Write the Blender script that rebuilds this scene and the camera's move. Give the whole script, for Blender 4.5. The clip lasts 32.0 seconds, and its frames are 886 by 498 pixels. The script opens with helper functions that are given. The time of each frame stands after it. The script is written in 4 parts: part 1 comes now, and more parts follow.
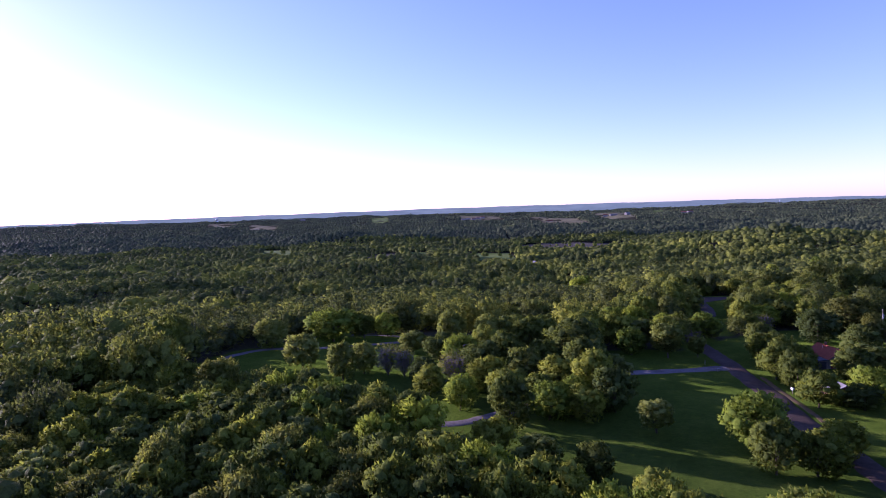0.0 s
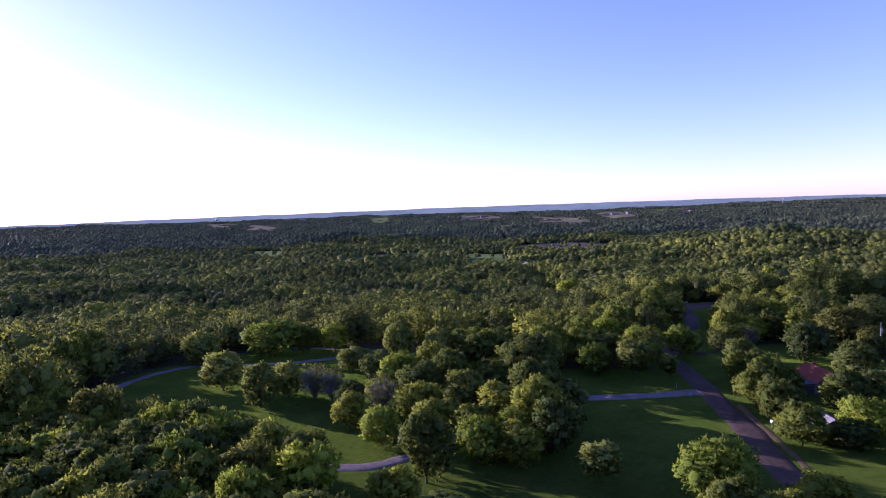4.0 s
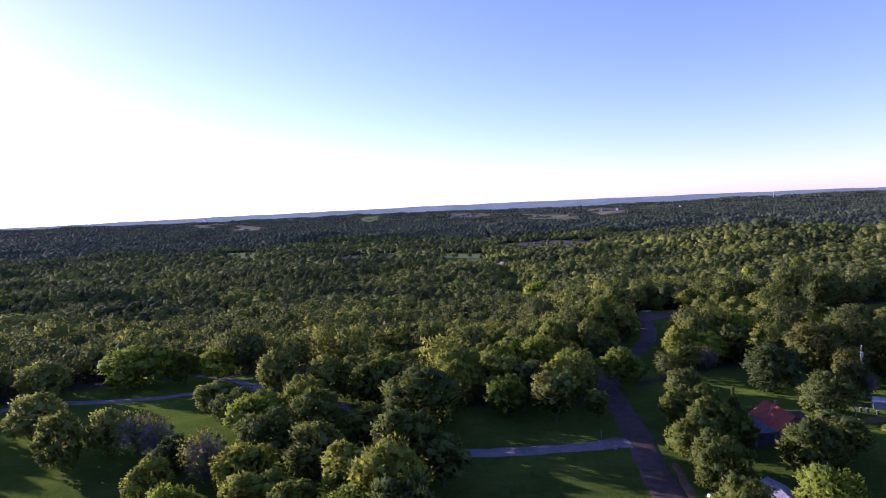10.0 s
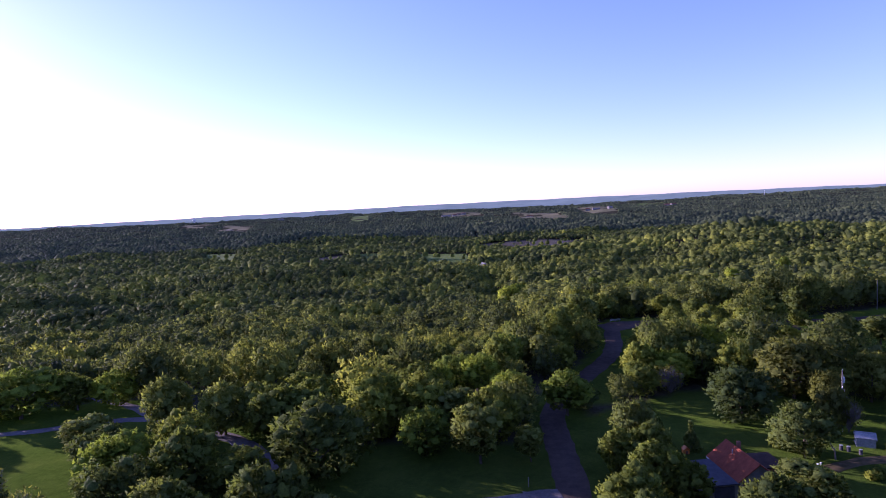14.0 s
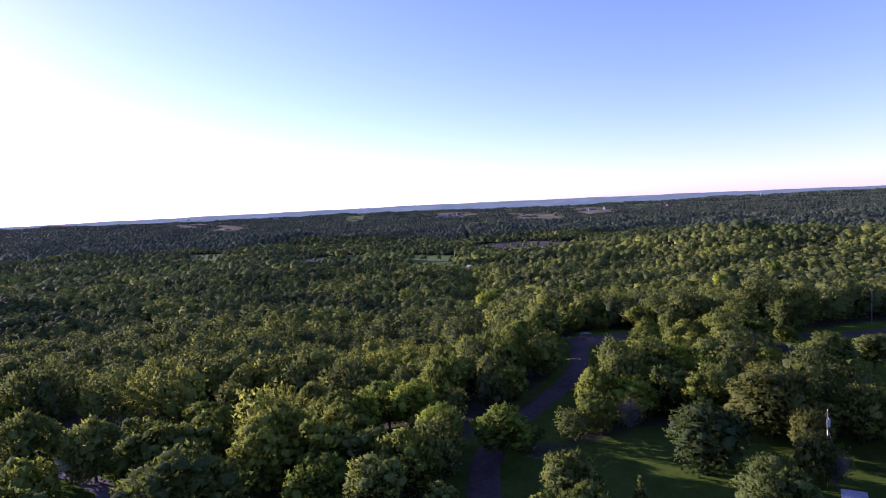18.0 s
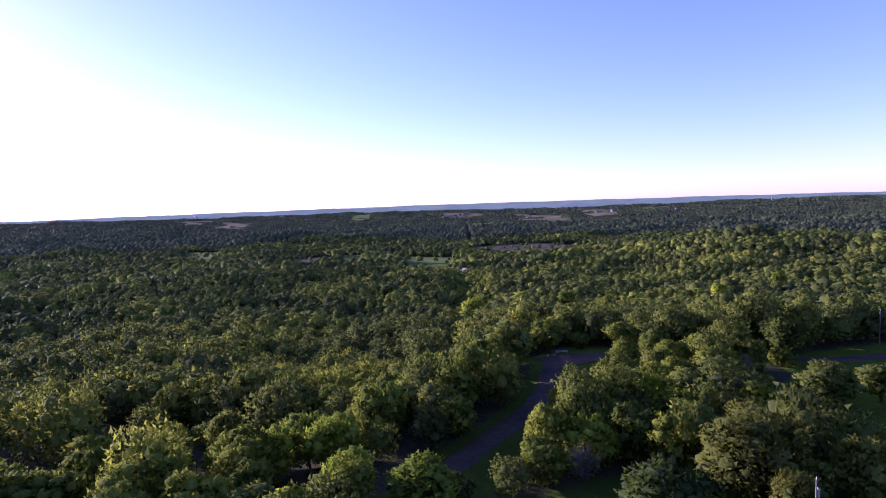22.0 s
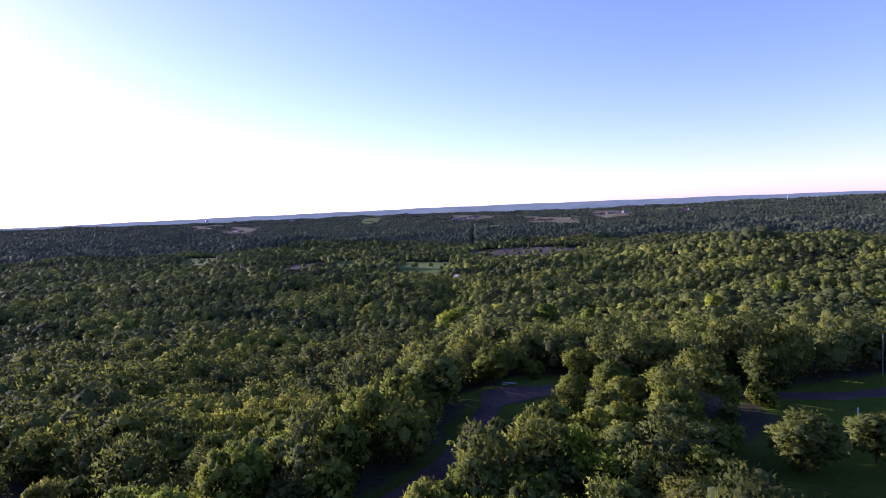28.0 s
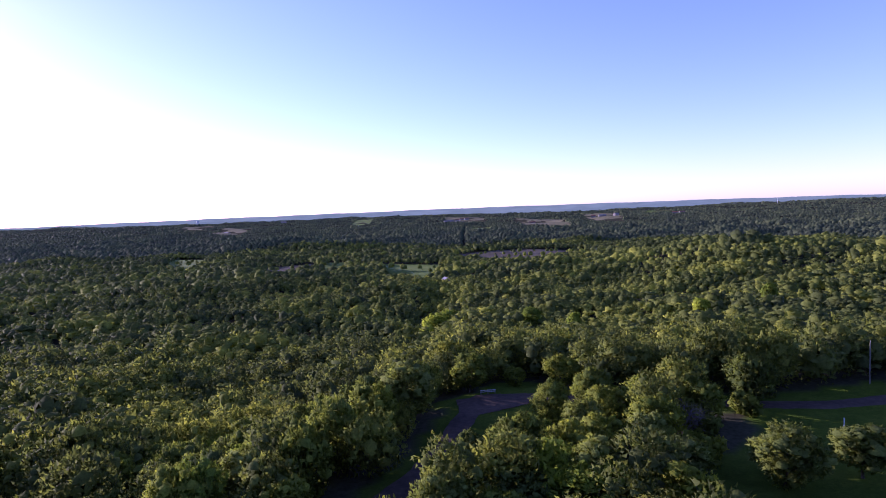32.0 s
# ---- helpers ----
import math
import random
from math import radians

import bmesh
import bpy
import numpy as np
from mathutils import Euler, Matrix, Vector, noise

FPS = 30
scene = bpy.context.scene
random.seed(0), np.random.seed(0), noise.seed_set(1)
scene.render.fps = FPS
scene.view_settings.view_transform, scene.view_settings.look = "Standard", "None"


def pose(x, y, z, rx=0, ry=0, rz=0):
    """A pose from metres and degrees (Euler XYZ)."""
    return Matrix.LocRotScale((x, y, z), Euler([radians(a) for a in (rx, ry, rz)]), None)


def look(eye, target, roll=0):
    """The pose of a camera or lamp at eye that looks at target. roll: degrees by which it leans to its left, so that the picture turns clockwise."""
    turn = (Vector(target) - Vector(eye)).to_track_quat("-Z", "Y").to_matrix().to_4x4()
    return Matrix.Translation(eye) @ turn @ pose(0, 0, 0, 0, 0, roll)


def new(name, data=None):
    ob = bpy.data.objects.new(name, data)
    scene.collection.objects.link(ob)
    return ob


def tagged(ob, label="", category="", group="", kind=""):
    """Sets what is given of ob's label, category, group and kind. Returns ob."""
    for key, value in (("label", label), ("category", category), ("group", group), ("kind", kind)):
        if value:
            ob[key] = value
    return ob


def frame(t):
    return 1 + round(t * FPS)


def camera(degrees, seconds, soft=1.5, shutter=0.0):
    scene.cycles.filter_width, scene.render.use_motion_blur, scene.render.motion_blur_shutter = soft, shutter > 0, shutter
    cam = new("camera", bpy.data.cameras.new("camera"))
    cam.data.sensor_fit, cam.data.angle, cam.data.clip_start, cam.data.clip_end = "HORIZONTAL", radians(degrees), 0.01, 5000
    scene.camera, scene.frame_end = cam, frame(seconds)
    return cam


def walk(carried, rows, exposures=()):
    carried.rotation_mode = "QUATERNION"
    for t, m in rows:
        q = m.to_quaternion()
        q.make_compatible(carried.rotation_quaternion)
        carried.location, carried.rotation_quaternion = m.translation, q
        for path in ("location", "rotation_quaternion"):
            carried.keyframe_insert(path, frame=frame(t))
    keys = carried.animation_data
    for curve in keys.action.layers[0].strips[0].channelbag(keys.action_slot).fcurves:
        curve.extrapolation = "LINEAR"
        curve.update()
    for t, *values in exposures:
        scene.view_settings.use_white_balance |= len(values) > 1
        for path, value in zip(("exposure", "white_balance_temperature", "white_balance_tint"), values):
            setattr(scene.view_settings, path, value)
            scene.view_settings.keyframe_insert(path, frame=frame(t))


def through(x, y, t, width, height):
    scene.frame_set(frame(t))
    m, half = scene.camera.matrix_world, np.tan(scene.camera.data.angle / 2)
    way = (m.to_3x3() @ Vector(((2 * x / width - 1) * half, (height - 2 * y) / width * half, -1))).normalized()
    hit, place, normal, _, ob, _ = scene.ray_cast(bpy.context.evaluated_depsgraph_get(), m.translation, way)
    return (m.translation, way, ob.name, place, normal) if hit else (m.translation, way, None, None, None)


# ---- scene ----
cam = camera(74.1, 32.0, soft=0.95)
PATH = [
    (0.0, pose(-24.00, -29.50, 44.90, 86.26, 1.75, -0.00)),
    (1.0, pose(-19.90, -24.70, 44.90, 86.25, 1.70, 0.11)),
    (2.0, pose(-15.90, -19.90, 44.90, 86.24, 1.65, 0.19)),
    (3.0, pose(-11.90, -15.00, 44.90, 86.24, 1.65, 0.27)),
    (3.5, pose(-9.90, -12.60, 44.90, 86.23, 1.75, 0.28)),
    (6.0, pose(0.60, 0.55, 44.90, 86.11, 2.21, 0.20)),
    (8.0, pose(8.70, 10.30, 44.80, 86.00, 2.30, -0.07)),
    (10.0, pose(16.90, 20.20, 44.60, 85.99, 2.48, -0.34)),
    (12.0, pose(24.80, 29.80, 44.40, 85.98, 2.65, -0.72)),
    (14.0, pose(32.30, 39.10, 44.40, 85.87, 2.73, -0.98)),
    (16.5, pose(41.47, 50.68, 44.40, 85.76, 2.72, -1.23)),
    (18.0, pose(46.77, 57.37, 44.50, 85.86, 2.52, -1.19)),
    (19.0, pose(50.23, 61.73, 44.60, 85.86, 2.42, -1.16)),
    (20.0, pose(53.70, 66.10, 44.70, 85.87, 2.23, -1.03)),
    (21.0, pose(57.25, 70.35, 44.85, 85.88, 1.95, -0.69)),
    (22.0, pose(60.80, 74.60, 45.00, 85.89, 1.77, -0.36)),
    (23.0, pose(64.30, 78.90, 45.20, 86.01, 1.70, 0.07)),
    (24.0, pose(67.80, 83.20, 45.40, 85.92, 1.73, 0.49)),
    (25.5, pose(73.20, 88.80, 45.70, 86.04, 1.86, 0.91)),
    (27.5, pose(81.00, 96.00, 46.30, 86.04, 2.26, 0.92)),
    (28.0, pose(83.00, 97.80, 46.40, 86.14, 2.26, 0.93)),
    (28.5, pose(84.70, 99.40, 46.50, 86.15, 2.18, 1.25)),
    (29.0, pose(85.90, 100.80, 46.60, 86.27, 2.11, 1.57)),
    (29.5, pose(86.25, 101.35, 46.60, 86.37, 2.01, 1.58)),
    (30.0, pose(86.60, 101.90, 46.60, 86.46, 2.00, 1.49)),
    (30.5, pose(86.65, 102.10, 46.50, 86.47, 2.01, 1.60)),
    (31.0, pose(86.70, 102.30, 46.40, 86.46, 1.99, 1.31)),
    (31.5, pose(86.80, 102.50, 46.30, 86.43, 2.05, 0.72)),
    (32.0, pose(86.90, 102.70, 46.20, 86.31, 2.02, 0.23)),
]
walk(cam, PATH, [(0.0, 1.24, 5130, 69), (32.0, 1.24, 5130, 69)])

# ---- sky, sun ----
SUN_FROM = Vector((-0.87, 0.50, 0.215)).normalized()
world = bpy.data.worlds.new("sky")
scene.world = world
world.use_nodes = True
wn = world.node_tree
sky = wn.nodes.new("ShaderNodeTexSky")
sky.sky_type, sky.sun_disc = 'NISHITA', False
sky.sun_elevation = math.asin(SUN_FROM.z)
sky.sun_rotation = math.atan2(SUN_FROM.x, SUN_FROM.y)
sky.altitude, sky.air_density, sky.dust_density, sky.ozone_density = 300, 0.82, 0.45, 1.6
wn.links.new(sky.outputs[0], wn.nodes["Background"].inputs[0])
wn.nodes["Background"].inputs[1].default_value = 0.107
sun_data = bpy.data.lights.new("sun", 'SUN')
sun_data.energy, sun_data.angle, sun_data.color = 4.5, radians(0.6), (1.0, 0.885, 0.61)
sun = new("sun", sun_data)
sun.matrix_world = look(SUN_FROM * 300, (0, 0, 0))

# ---- materials ----


def material(name):
    m = bpy.data.materials.new(name)
    m.use_nodes = True
    return m, m.node_tree, m.node_tree.nodes["Principled BSDF"]


def node(nt, kind, **values):
    n = nt.nodes.new(kind)
    for k, v in values.items():
        n.inputs[k].default_value = v
    return n


def ramp(nt, source, stops):
    r = nt.nodes.new("ShaderNodeValToRGB")
    while len(r.color_ramp.elements) < len(stops):
        r.color_ramp.elements.new(0.5)
    for e, (p, c) in zip(r.color_ramp.elements, stops):
        e.position, e.color = p, (*c, 1)
    nt.links.new(source, r.inputs[0])
    return r.outputs[0]


def noise_out(nt, scale, detail=4.0, rough=0.6, vector=None):
    n = node(nt, "ShaderNodeTexNoise", Scale=scale, Detail=detail, Roughness=rough)
    if vector is not None:
        nt.links.new(vector, n.inputs["Vector"])
    return n.outputs[0]


def world_place(nt):
    return nt.nodes.new("ShaderNodeNewGeometry").outputs["Position"]


def maths(nt, op, a, b):
    n = nt.nodes.new("ShaderNodeMath")
    n.operation = op
    for i, v in enumerate((a, b)):
        if isinstance(v, (int, float)):
            n.inputs[i].default_value = v
        else:
            nt.links.new(v, n.inputs[i])
    return n.outputs[0]


def bump(nt, height, strength, distance, target):
    b = node(nt, "ShaderNodeBump", Strength=strength, Distance=distance)
    nt.links.new(height, b.inputs["Height"])
    nt.links.new(b.outputs[0], target)


def foliage(name, dark, mid, light, through=0.50, own_tint=False, grain=3.4, mottle=0.55, relief=0.45):
    """Leaves: tint from tree to tree, from spray to spray, and light that shines through."""
    m, nt, p = material(name)
    geo = nt.nodes.new("ShaderNodeNewGeometry")
    if own_tint:
        a = nt.nodes.new("ShaderNodeAttribute")
        a.attribute_name = "tint"
        base = a.outputs["Fac"]
    else:
        base = nt.nodes.new("ShaderNodeObjectInfo").outputs["Random"]
    patch = noise_out(nt, 0.35, 3, 0.6, geo.outputs["Position"])
    v = maths(nt, 'ADD', maths(nt, 'MULTIPLY', base, 0.55), maths(nt, 'MULTIPLY', geo.outputs["Random Per Island"], 0.22))
    v = maths(nt, 'ADD', v, maths(nt, 'MULTIPLY', patch, 0.28))
    c = ramp(nt, v, ((0.12, dark), (0.5, mid), (0.92, light)))
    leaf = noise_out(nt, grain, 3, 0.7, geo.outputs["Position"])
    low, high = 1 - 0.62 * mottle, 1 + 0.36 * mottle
    # dark specks: shade between the leaves, put into the leaf colour
    gap_shade = ramp(nt, leaf, ((0.35, (low, low, low)), (0.50, (1.0, 1.0, 1.0)), (0.67, (high, high, 1 + 0.22 * mottle))))
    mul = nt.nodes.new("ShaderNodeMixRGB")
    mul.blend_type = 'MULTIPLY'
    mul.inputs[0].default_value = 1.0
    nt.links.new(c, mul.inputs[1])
    nt.links.new(gap_shade, mul.inputs[2])
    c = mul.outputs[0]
    nt.links.new(c, p.inputs["Base Color"])
    p.inputs["Roughness"].default_value = 0.7
    p.inputs["Specular IOR Level"].default_value = 0.02
    leafy = noise_out(nt, grain * 0.8, 5, 0.75, geo.outputs["Position"])
    bump(nt, leafy, relief, 0.45, p.inputs["Normal"])
    t = nt.nodes.new("ShaderNodeBsdfTranslucent")
    yellow = nt.nodes.new("ShaderNodeMixRGB")
    yellow.blend_type = 'MULTIPLY'
    yellow.inputs[0].default_value, yellow.inputs[2].default_value = 1.0, (1.16, 1.12, 0.62, 1)
    nt.links.new(c, yellow.inputs[1])
    nt.links.new(yellow.outputs[0], t.inputs["Color"])
    mix = node(nt, "ShaderNodeMixShader", Fac=through)
    nt.links.new(p.outputs[0], mix.inputs[1])
    nt.links.new(t.outputs[0], mix.inputs[2])
    nt.links.new(mix.outputs[0], nt.nodes["Material Output"].inputs[0])
    return m


def plain(name, dark, light, scale, rough=0.8, relief=0.3, depth=0.02, metal=0.0):
    """A worn surface: two scales of mottling and a fine relief."""
    m, nt, p = material(name)
    w = world_place(nt)
    v = maths(nt, 'ADD', maths(nt, 'MULTIPLY', noise_out(nt, scale, 6, 0.65, w), 0.6),
              maths(nt, 'MULTIPLY', noise_out(nt, scale * 0.12, 3, 0.5, w), 0.4))
    nt.links.new(ramp(nt, v, ((0.36, dark), (0.64, light))), p.inputs["Base Color"])
    p.inputs["Roughness"].default_value, p.inputs["Metallic"].default_value = rough, metal
    p.inputs["Specular IOR Level"].default_value = 0.5 if metal else 0.5 * (1 - rough)
    bump(nt, noise_out(nt, scale * 2.5, 5, 0.7, w), relief, depth, p.inputs["Normal"])
    return m


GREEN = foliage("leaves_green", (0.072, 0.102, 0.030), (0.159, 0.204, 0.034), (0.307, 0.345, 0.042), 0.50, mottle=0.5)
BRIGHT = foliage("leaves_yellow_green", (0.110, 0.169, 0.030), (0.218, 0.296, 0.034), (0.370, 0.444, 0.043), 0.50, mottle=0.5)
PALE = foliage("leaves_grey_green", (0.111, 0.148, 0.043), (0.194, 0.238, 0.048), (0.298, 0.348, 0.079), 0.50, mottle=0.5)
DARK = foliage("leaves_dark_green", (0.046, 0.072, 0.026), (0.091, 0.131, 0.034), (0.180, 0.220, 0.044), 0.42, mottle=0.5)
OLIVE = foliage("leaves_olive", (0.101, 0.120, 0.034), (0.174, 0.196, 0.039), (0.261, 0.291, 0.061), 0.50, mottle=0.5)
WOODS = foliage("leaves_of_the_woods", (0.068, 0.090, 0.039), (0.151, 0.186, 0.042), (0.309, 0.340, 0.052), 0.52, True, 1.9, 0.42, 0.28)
# far leaves duller and bluer: distance haze put into their colour
FARWOODS = foliage("leaves_of_far_woods_hazed", (0.065, 0.084, 0.052), (0.112, 0.142, 0.068), (0.184, 0.212, 0.085), 0.42, True, 0.5, 0.3, 0.0)
BARE = plain("bare_twigs", (0.13, 0.112, 0.096), (0.26, 0.228, 0.195), 3.0, 0.9)
BARK = plain("bark", (0.055, 0.042, 0.030), (0.150, 0.118, 0.085), 4.0, 0.9, 0.8, 0.05)
ASPHALT = plain("old_asphalt", (0.042, 0.031, 0.025), (0.092, 0.066, 0.050), 0.9, 0.85, 0.4, 0.02)
GRAVEL = plain("pale_gravel", (0.095, 0.083, 0.080), (0.19, 0.17, 0.165), 2.2, 0.95, 0.6, 0.03)
DIRT = plain("bare_dirt", (0.070, 0.060, 0.026), (0.140, 0.098, 0.056), 1.0, 0.95, 0.5, 0.03)
CROP = plain("field_grass", (0.062, 0.104, 0.018), (0.120, 0.162, 0.032), 0.08, 0.9)
TILLED = plain("tilled_soil", (0.062, 0.056, 0.040), (0.108, 0.096, 0.068), 0.10, 0.95)
STRAW = plain("dry_field", (0.105, 0.105, 0.050), (0.17, 0.155, 0.085), 0.05, 0.95)


def ground_material():
    """Mown grass in the open, leaf litter under the trees."""
    m, nt, p = material("grass_and_litter")
    w = world_place(nt)
    a = nt.nodes.new("ShaderNodeAttribute")
    a.attribute_name = "open"
    v = maths(nt, 'ADD', maths(nt, 'MULTIPLY', noise_out(nt, 0.11, 6, 0.68, w), 0.60), maths(nt, 'MULTIPLY', noise_out(nt, 1.1, 7, 0.78, w), 0.48))
    grass = ramp(nt, v, ((0.30, (0.016, 0.025, 0.006)), (0.52, (0.030, 0.046, 0.010)), (0.72, (0.050, 0.068, 0.015))))
    litter = ramp(nt, noise_out(nt, 0.9, 5, 0.7, w), ((0.3, (0.030, 0.032, 0.018)), (0.7, (0.066, 0.064, 0.040))))
    mix = nt.nodes.new("ShaderNodeMixRGB")
    nt.links.new(a.outputs["Fac"], mix.inputs[0])
    nt.links.new(litter, mix.inputs[1])
    nt.links.new(grass, mix.inputs[2])
    nt.links.new(mix.outputs[0], p.inputs["Base Color"])
    p.inputs["Roughness"].default_value, p.inputs["Specular IOR Level"].default_value = 1.0, 0.0
    p.inputs["Sheen Roughness"].default_value = 0.45
    nt.links.new(maths(nt, 'MULTIPLY', a.outputs["Fac"], 0.30), p.inputs["Sheen Weight"])
    nt.links.new(ramp(nt, v, ((0.30, (0.11, 0.22, 0.012)), (0.52, (0.21, 0.38, 0.022)), (0.72, (0.38, 0.54, 0.04)))), p.inputs["Sheen Tint"])
    bump(nt, noise_out(nt, 2.5, 8, 0.75, w), 0.7, 0.12, p.inputs["Normal"])
    return m


GROUND = ground_material()

# ---- the lie of the land ----


def smooth(v):
    v = np.clip(v, 0.0, 1.0)
    return v * v * (3 - 2 * v)


def terrain(x, y):
    """Height of the ground: a level hilltop, a wooded valley with level fields, a hill, a low rise behind, and the plain rising far off."""
    x, y = np.asarray(x, float), np.asarray(y, float)
    z = 1.5 - 1.5 * smooth((y - 130) / 110)
    edge = 150 + 95 * smooth((x - 20) / 80) + 25 * smooth((10 - x) / 30)
    past = np.maximum(y - edge, 0) / 100
    z = z - 26 * (1 - np.exp(-0.85 * past * past / (past + 0.12)))
    z = z - 7 * smooth((-120 - x) / 120) * (1 - smooth((y - 260) / 150))
    z = z + 25 * np.exp(-(((x - 390) / 190) ** 2 + ((y - 620) / 220) ** 2))
    away = np.hypot(x - 60, y - 60)
    z = z + 40 * np.clip((away - 1150) / 3800, 0, 1) ** 2.0
    z = z + 16 * smooth((away - 2600) / 1800) * smooth((x / (np.abs(y) + 1) - 0.25) / 0.4)
    roll = np.sin(x / 118 + 0.7) * np.cos(y / 143 - 0.4) + 0.7 * np.sin((x + y) / 77) + 0.6 * np.sin((x - 1.7 * y) / 205 + 1.1)
    short = np.sin(x / 39 + np.sin(y / 55)) * np.cos(y / 47 + 0.8 * np.sin(x / 71))
    z = z + (4.4 * roll + 4.0 * short) * smooth((away - 260) / 420) + 5 * np.sin(x / 410 + y / 530) * smooth((away - 1200) / 900)
    floor = smooth((x + 600) / 150) * smooth((335 - x) / 110) * smooth((y - 690) / 100) * smooth((1240 - y) / 110)
    z = z * (1 - floor) - 25 * floor
    z = z - 7 * np.exp(-((x - 72 - 0.03 * (y - 300)) / 13) ** 2) * smooth((y - 275) / 50) * (1 - smooth((y - 620) / 80))
    return z + 11 * smooth((y - 1190) / 140) * (1 - smooth((y - 1600) / 500))


def inside(x, y, ring):
    """Which points lie in a ring of corners."""
    x, y = np.asarray(x, float), np.asarray(y, float)
    hit = np.zeros(x.shape, bool)
    for (ax, ay), (bx, by) in zip(ring, ring[1:] + ring[:1]):
        if ay != by:
            hit ^= ((ay > y) != (by > y)) & (x < (bx - ax) * (y - ay) / (by - ay) + ax)
    return hit


def near_line(x, y, line):
    """Distance of points from a line of corners."""
    best = np.full(np.shape(x), 1e9)
    for (ax, ay), (bx, by) in zip(line, line[1:]):
        dx, dy = bx - ax, by - ay
        u = np.clip(((x - ax) * dx + (y - ay) * dy) / (dx * dx + dy * dy), 0, 1)
        best = np.minimum(best, np.hypot(x - ax - u * dx, y - ay - u * dy))
    return best


LAWN = [(-98, 150), (-99, 124), (-90, 109), (-72, 101), (-52, 94), (-37, 86), (-28, 77), (-24, 62), (-18, 50), (44, 30), (56, 30), (53, 60),
        (56, 100), (58, 136), (52, 142), (40, 143), (20, 144), (-8, 162), (-28, 172), (-45, 182), (-62, 182), (-82, 170)]
YARD = [(53, 60), (60, 60), (84, 84), (110, 112), (124, 138), (124, 152), (104, 164), (86, 167), (72, 158), (60, 153), (54, 140), (52, 100)]
GREEN_END = [(82, 193), (95, 204), (106, 217), (114, 236), (112, 262), (98, 266), (93, 247), (90, 226), (84, 208)]
EAST_LAWN = [(116, 161), (140, 154), (162, 160), (172, 184), (200, 198), (204, 240), (190, 246), (152, 236), (148, 216), (131, 204), (123, 184)]
HOLLOW = [(-32, 168), (-8, 157), (12, 154), (44, 154), (54, 166), (60, 184), (42, 194), (20, 208), (-12, 214), (-42, 206)]
LOOSE = [(96, 176), (160, 160), (176, 205), (150, 232), (114, 234), (104, 214)]
ROAD_EDGE = [(64, 165), (72, 178), (80, 188), (89, 209), (97, 229)]
ROAD = [(26, -60), (33, -20), (38, 20), (42, 50), (44.8, 80), (47.6, 97), (49.6, 113), (51.6, 128), (52.8, 142), (54.2, 154), (58.8, 166), (66, 178), (73.4, 189.5), (79.6, 200), (85.2, 214), (89, 228), (93, 240)]
DRIVE = [(49, 121.8), (40, 120.9), (28, 120.2), (18, 121), (10.6, 124.8), (4.6, 132), (-1, 142.5), (-6.5, 149), (-12, 153.5), (-30, 165.5),
         (-41, 165.5), (-54, 161.5), (-68, 159.8), (-80, 161), (-88.5, 157), (-94, 146), (-95.5, 134), (-92, 126), (-84, 113.6), (-72, 105.5), (-52, 96.5), (-36, 90.5), (-24, 87.5), (-16, 91), (-6, 97.4),
         (-1, 102)]
SPUR = [(-30, 165.5), (-40, 175), (-52, 184.5), (-62, 194)]
END_ROAD = [(88, 242), (108, 242.5), (124, 240), (150, 234), (168, 231), (182, 232.5), (200, 237), (240, 252)]
FIELDS = [("meadow", CROP, [(-14, 925), (79, 878), (72, 690), (30, 715)]),
          ("meadow", CROP, [(-92, 975), (-55, 968), (-38, 785), (-66, 790)]),
          ("tilled_field", TILLED, [(-170, 900), (-113, 965), (-92, 915), (-100, 800), (-112, 735), (-150, 790)]),
          ("meadow", CROP, [(-415, 1165), (-326, 1130), (-262, 890), (-315, 915)]),
          ("tilled_field", TILLED, [(105, 1050), (172, 1115), (325, 1115), (300, 930), (140, 880), (98, 930)]),
          ("meadow", CROP, [(190, 2560), (275, 2560), (225, 1800), (158, 1800)]),
          ("dry_field", STRAW, [(430, 3080), (670, 3040), (540, 2200), (380, 2300)]),
          ("dry_field", STRAW, [(900, 3560), (1080, 3470), (800, 2450), (690, 2600)]),
          ("dry_field", STRAW, [(-1075, 3150), (-945, 3250), (-690, 2300), (-850, 2400)]),
          ("dry_field", STRAW, [(80, 3800), (330, 3760), (290, 3000), (90, 3050)]),
          ("meadow", CROP, [(-560, 4300), (-430, 4350), (-330, 3300), (-430, 3300)]),
          ("dry_field", STRAW, [(-1600, 4000), (-1420, 4060), (-1150, 3050), (-1290, 3000)]),
          ("meadow", CROP, [(1480, 4200), (1640, 4120), (1300, 3250), (1180, 3330)])]
CUT = [(118, 1225), (129, 1467), (171, 2651)]


def open_ground(x, y, margin=0.0):
    """1 where no woods stand."""
    free = inside(x, y, LAWN) | inside(x, y, YARD) | inside(x, y, GREEN_END) | inside(x, y, EAST_LAWN)
    free |= near_line(x, y, ROAD_EDGE) < 4.6 + margin
    free |= (near_line(x, y, ROAD) < 3.9 + margin) | (near_line(x, y, END_ROAD) < 4 + margin) | (near_line(x, y, DRIVE) < 2.6 + margin) | (near_line(x, y, SPUR) < 2.4 + margin)
    return free


def far_open(x, y):
    free = near_line(x, y, CUT) < 5
    for _, _, ring in FIELDS:
        free |= inside(x, y, ring)
    return free


# ---- mesh tools ----


